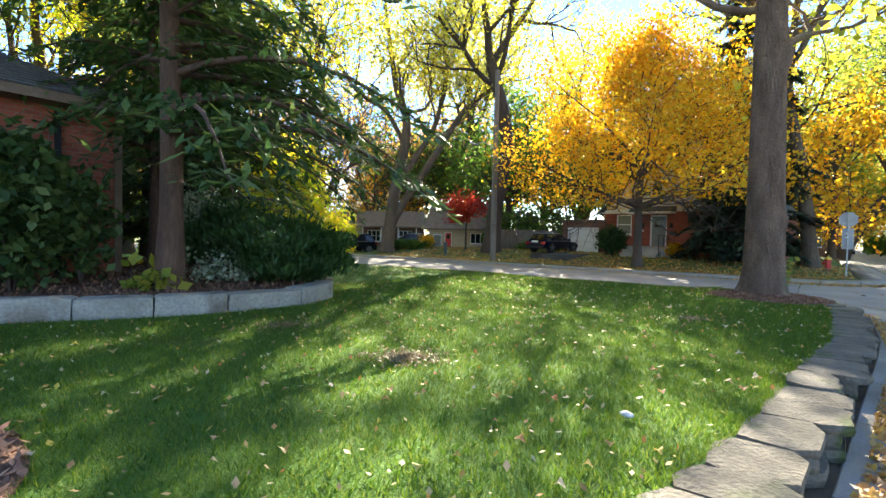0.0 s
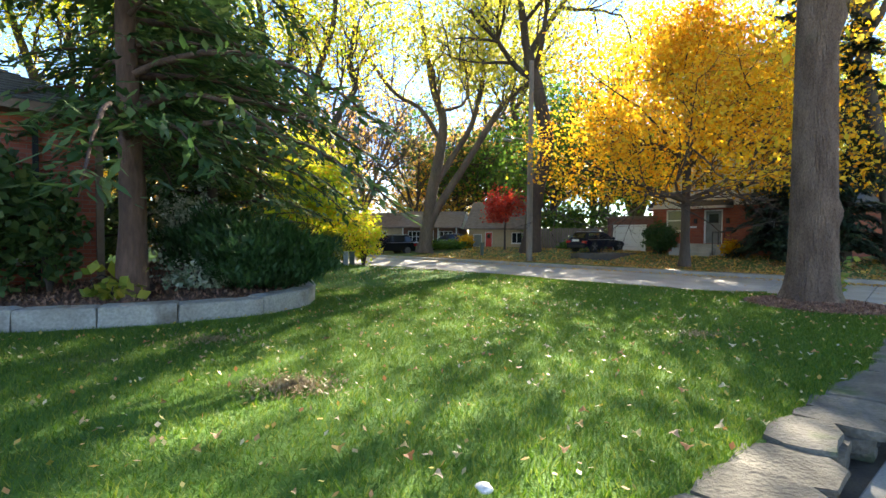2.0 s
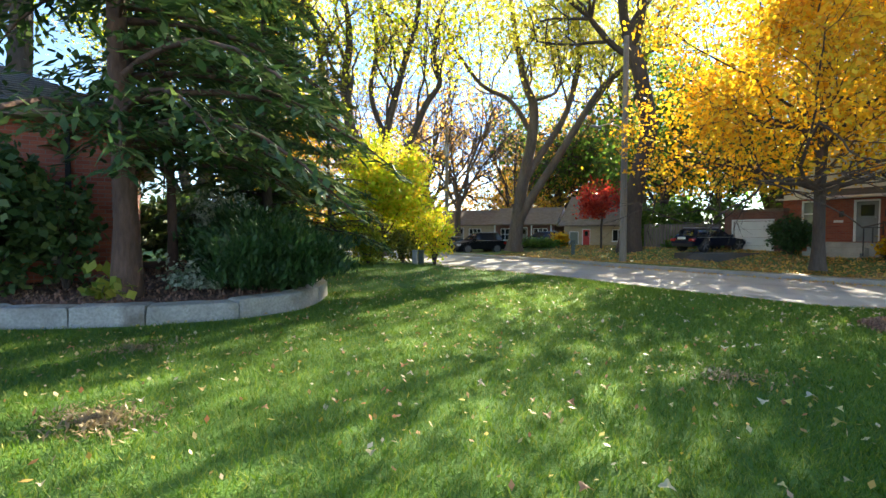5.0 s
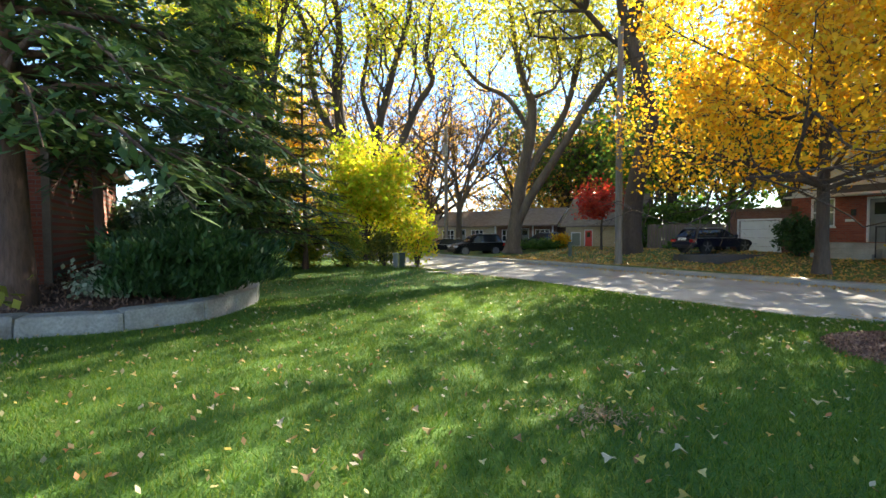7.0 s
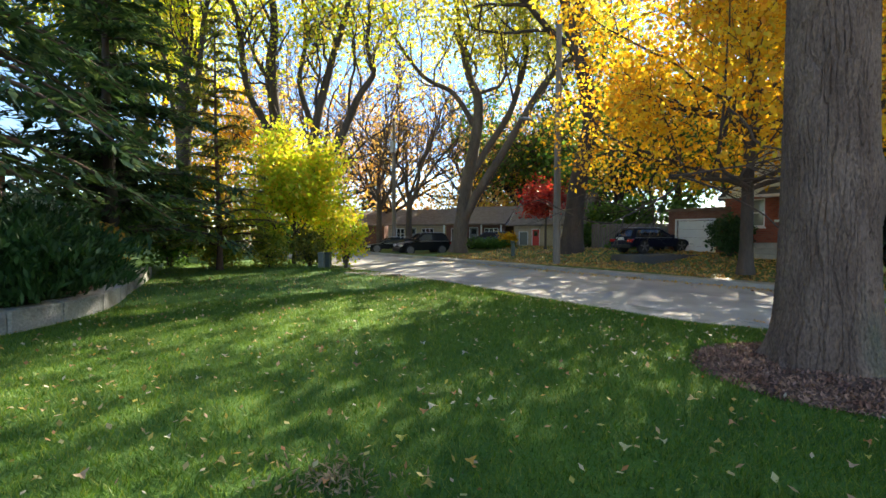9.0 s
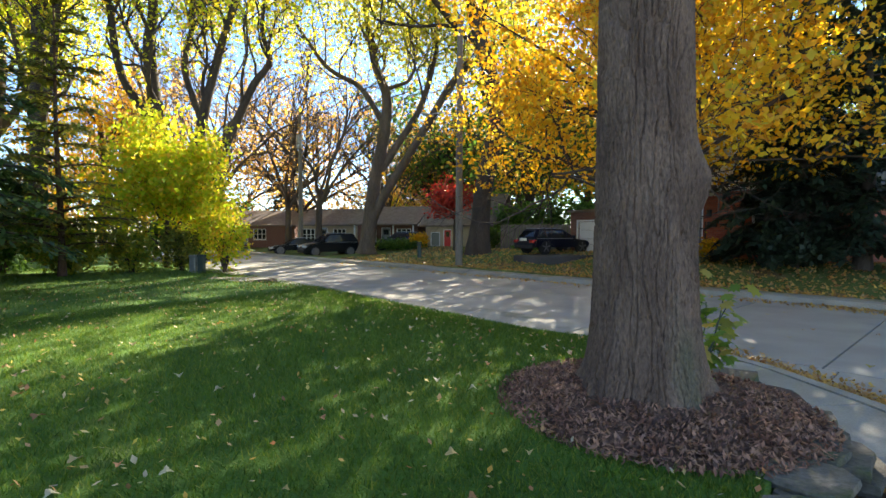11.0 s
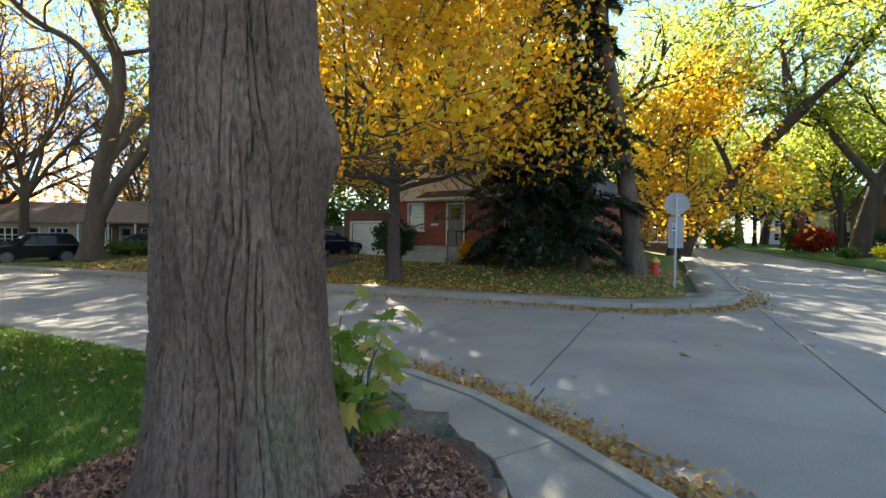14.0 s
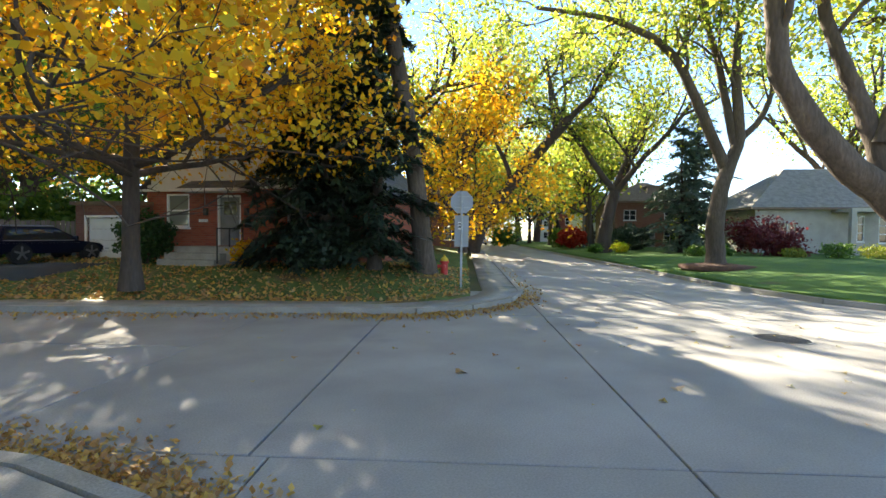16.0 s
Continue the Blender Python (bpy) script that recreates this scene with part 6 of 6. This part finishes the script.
# drain grate in the crossing
grate = thing("drain_grate", "round cast-iron drain grate in the concrete", "drain grate", pose(*W(16.7, -6.3, 0.004), 0, 0, 42))
part("frame", cyl(bmesh.new(), 0, 0, 0.0, 0.006, 0.4, 0.4, 28), M_CONC, grate)
for k in range(-4, 5):
    h = math.sqrt(0.36 ** 2 - (k * 0.08) ** 2)
    part("bar", boxes((k * 0.08 - 0.022, -h, 0.006, k * 0.08 + 0.022, h, 0.012)), M_IRON, grate)
# mulch ring under the opposite tree
patch("mulch_ring_opposite", "mulch ring under the street tree opposite", "mulch bed", M_MULCH, [[(31.0 + math.cos(t) * k, 11.1 + math.sin(t) * k, 0.52 - 0.1 * k) for t in np.linspace(0, 2 * math.pi, 25)] for k in (0.2, 0.8, 1.5)], 0.2)

# ---- grass, fallen leaves ----
rng = np.random.default_rng(90)


def on_lawn(n, s_lo, s_hi, depth, power=1.0):
    s = rng.uniform(s_lo, s_hi, n)
    r = lawn_edge(np.clip(s, -16, 10.8)) + 0.03 + depth * rng.uniform(0, 1, n) ** power
    p = np.stack([V[0] * s + U[0] * r, V[1] * s + U[1] * r, lawn_z(s, r)], 1)
    bord = np.array(BORDER)
    j = np.argmin(((p[:, None, :2] - bord[None]) ** 2).sum(-1), 1)
    k = np.clip(j, 1, len(bord) - 2)
    d = bord[k + 1] - bord[k - 1]
    side = d[:, 0] * (p[:, 1] - bord[k, 1]) - d[:, 1] * (p[:, 0] - bord[k, 0])
    ok = (side < -0.02) & (((p[:, 0] - OAK[0]) ** 2 + (p[:, 1] - OAK[1] + 0.1) ** 2) > 1.1 ** 2) & (((p[:, 0] + 5.3) ** 2 / 1.9 + (p[:, 1] + 0.2) ** 2 / 1.5) > 1) & (s < 11.1)
    return p[ok]


def blades(n, s_lo, s_hi, depth, power, tall, wide):
    p = on_lawn(n, s_lo, s_hi, depth, power)
    m = len(p)
    a = rng.uniform(0, 2 * math.pi, m)
    lean = rng.normal(size=(m, 2)) * tall * 0.55
    h = tall * rng.uniform(0.5, 1.25, m)
    v = np.empty((m, 3, 3))
    v[:, 0] = p + np.stack([np.cos(a) * wide, np.sin(a) * wide, np.full(m, -0.005)], 1)
    v[:, 1] = p - np.stack([np.cos(a) * wide, np.sin(a) * wide, np.full(m, 0.005)], 1)
    v[:, 2] = p + np.stack([lean[:, 0], lean[:, 1], h], 1)
    return v.reshape(-1, 3)


v = np.concatenate([blades(330000, -5, 11.2, 9.0, 1.25, 0.045, 0.0035), blades(90000, -8, 11.2, 22, 1.0, 0.05, 0.007)])
tagged(mesh_of("grass", v, np.arange(len(v)).reshape(-1, 3), M_BLADE), "short green grass blades on the corner lawn", "grass", kind="stuff")
for cx, cy, cr, n in ((-1.95, 2.15, 0.3, 1100), (-3.3, 3.9, 0.4, 500), (2.6, 4.0, 0.3, 300)):
    q, a = np.abs(rng.normal(size=n)) * cr * 0.6, rng.uniform(0, 2 * math.pi, n)
    ps = np.stack([cx + np.cos(a) * q * 1.4, cy + np.sin(a) * q, np.full(n, 0.275) + rng.uniform(0, 0.03, n)], 1)
    chips("dry_grass", "patch of dead straw-brown grass in the lawn", ps, 0.016, M_STRAW, 0.7, 3.0)
p = on_lawn(5200, -7, 11, 14, 1.0)
p[:, 2] += 0.04
chips("fallen_leaves", "small pale and yellow leaves fallen on the lawn", p, 0.034, M_FALLEN, 0.9, 1.3)


def maple_leaf(bm, at, size, turn, curl):
    """A five-lobed leaf, slightly curled."""
    pts = []
    for k in range(20):
        a = 2 * math.pi * k / 20
        lobe = (0.62, 0.8, 1.0, 0.8)[k % 4] * (1.0 if k not in (9, 10, 11) else 0.55)
        x, y = math.cos(a + turn) * size * lobe, math.sin(a + turn) * size * lobe
        pts.append(bm.verts.new((at[0] + x, at[1] + y, at[2] + curl * lobe * lobe * size * math.sin(2 * a))))
    c = bm.verts.new(at)
    for k in range(20):
        bm.faces.new((c, pts[k], pts[(k + 1) % 20]))


big = on_lawn(330, -5, 10.5, 8, 1.2)
bm = bmesh.new()
for q in big:
    maple_leaf(bm, (q[0], q[1], q[2] + 0.05), rng.uniform(0.022, 0.046), rng.uniform(0, 6.28), 0.5)
tagged(part("maple_leaves", bm, M_FALLEN), "larger orange and yellow maple leaves on the grass", "fallen leaves", kind="stuff")
bm = bmesh.new()
for k in range(150):
    sx, rx = rng.uniform(8, 19), rng.uniform(-8, 3)
    if sx > 12.6 or (rx < -1.5 and sx < 9.8):
        maple_leaf(bm, W(sx, rx, 0.015 if sx > 12 else 0.105), rng.uniform(0.02, 0.05) if k > 5 else 0.085, rng.uniform(0, 6.28), 0.35)
tagged(part("maple_leaves", bm, M_FALLEN), "scattered dry maple leaves on the concrete street", "fallen leaves", kind="stuff")
# litter in the gutter and along the foot of the flagstones
o = np.array([W(*q)[:2] for q in OUTER])
n = 9000
i = rng.uniform(7, 15, n)
c = np.stack([np.interp(i, np.arange(len(o)), o[:, 0]), np.interp(i, np.arange(len(o)), o[:, 1])], 1) + np.array(V) * np.abs(rng.normal(size=n) * 0.26 + 0.2)[:, None] * 0.9 + np.array(U) * rng.normal(size=n)[:, None] * 0.12 - np.array(U) * 0.12
chips("leaf_litter", "drift of dry brown leaves in the gutter", np.column_stack([c, rng.uniform(0.008, 0.03, n)]), 0.042, M_LITTER, 0.75, 1.3)
n = 3600
s = rng.uniform(-6, 9.5, n)
r = lawn_edge(s) - 0.55 - np.abs(rng.normal(size=n)) * 0.13
chips("leaf_litter", "dry brown leaves along the foot of the stones", np.stack([V[0] * s + U[0] * r, V[1] * s + U[1] * r, rng.uniform(0.06, 0.10, n)], 1), 0.045, M_LITTER, 0.75, 1.3)
fk = np.array([W(*q)[:2] for q in FARK])
n = 3500
i = rng.uniform(1.5, 9.6, n)
c = np.stack([np.interp(i, np.arange(len(fk)), fk[:, 0]), np.interp(i, np.arange(len(fk)), fk[:, 1])], 1) + rng.normal(size=(n, 2)) * 0.28 - np.array(V) * 0.25
chips("leaf_litter", "dry leaves gathered along the far kerb", np.column_stack([c, rng.uniform(0.01, 0.03, n)]), 0.06, M_LITTER, 0.8, 1.3)
n = 9000
r = rng.uniform(-1.5, 22, n)
s = np.array([far_edge(q) for q in r]) + 1.0 + 7 * rng.uniform(0, 1, n) ** 1.3
s = np.where(r < 0.6, s + 1.6 * np.clip((0.6 - r) / 2.1, 0, 1) ** 2, s)
chips("fallen_leaves", "yellow and brown leaves strewn over the far lawn", np.stack([V[0] * s + U[0] * r, V[1] * s + U[1] * r, far_z(s, r) + 0.02], 1), 0.09, M_LITTER, 0.9, 1.3)
paper = thing("crumpled_paper", "crumpled scrap of white paper on the grass", "litter", pose(-0.62, 0.5, 0.29))
bm = bmesh.new()
bmesh.ops.create_icosphere(bm, subdivisions=3, radius=0.042)
for q in bm.verts:
    q.co *= 1 + 0.5 * noise.noise(q.co * 22)
    q.co.z *= 0.45
part("sheet", bm, M_PAPER, paper)
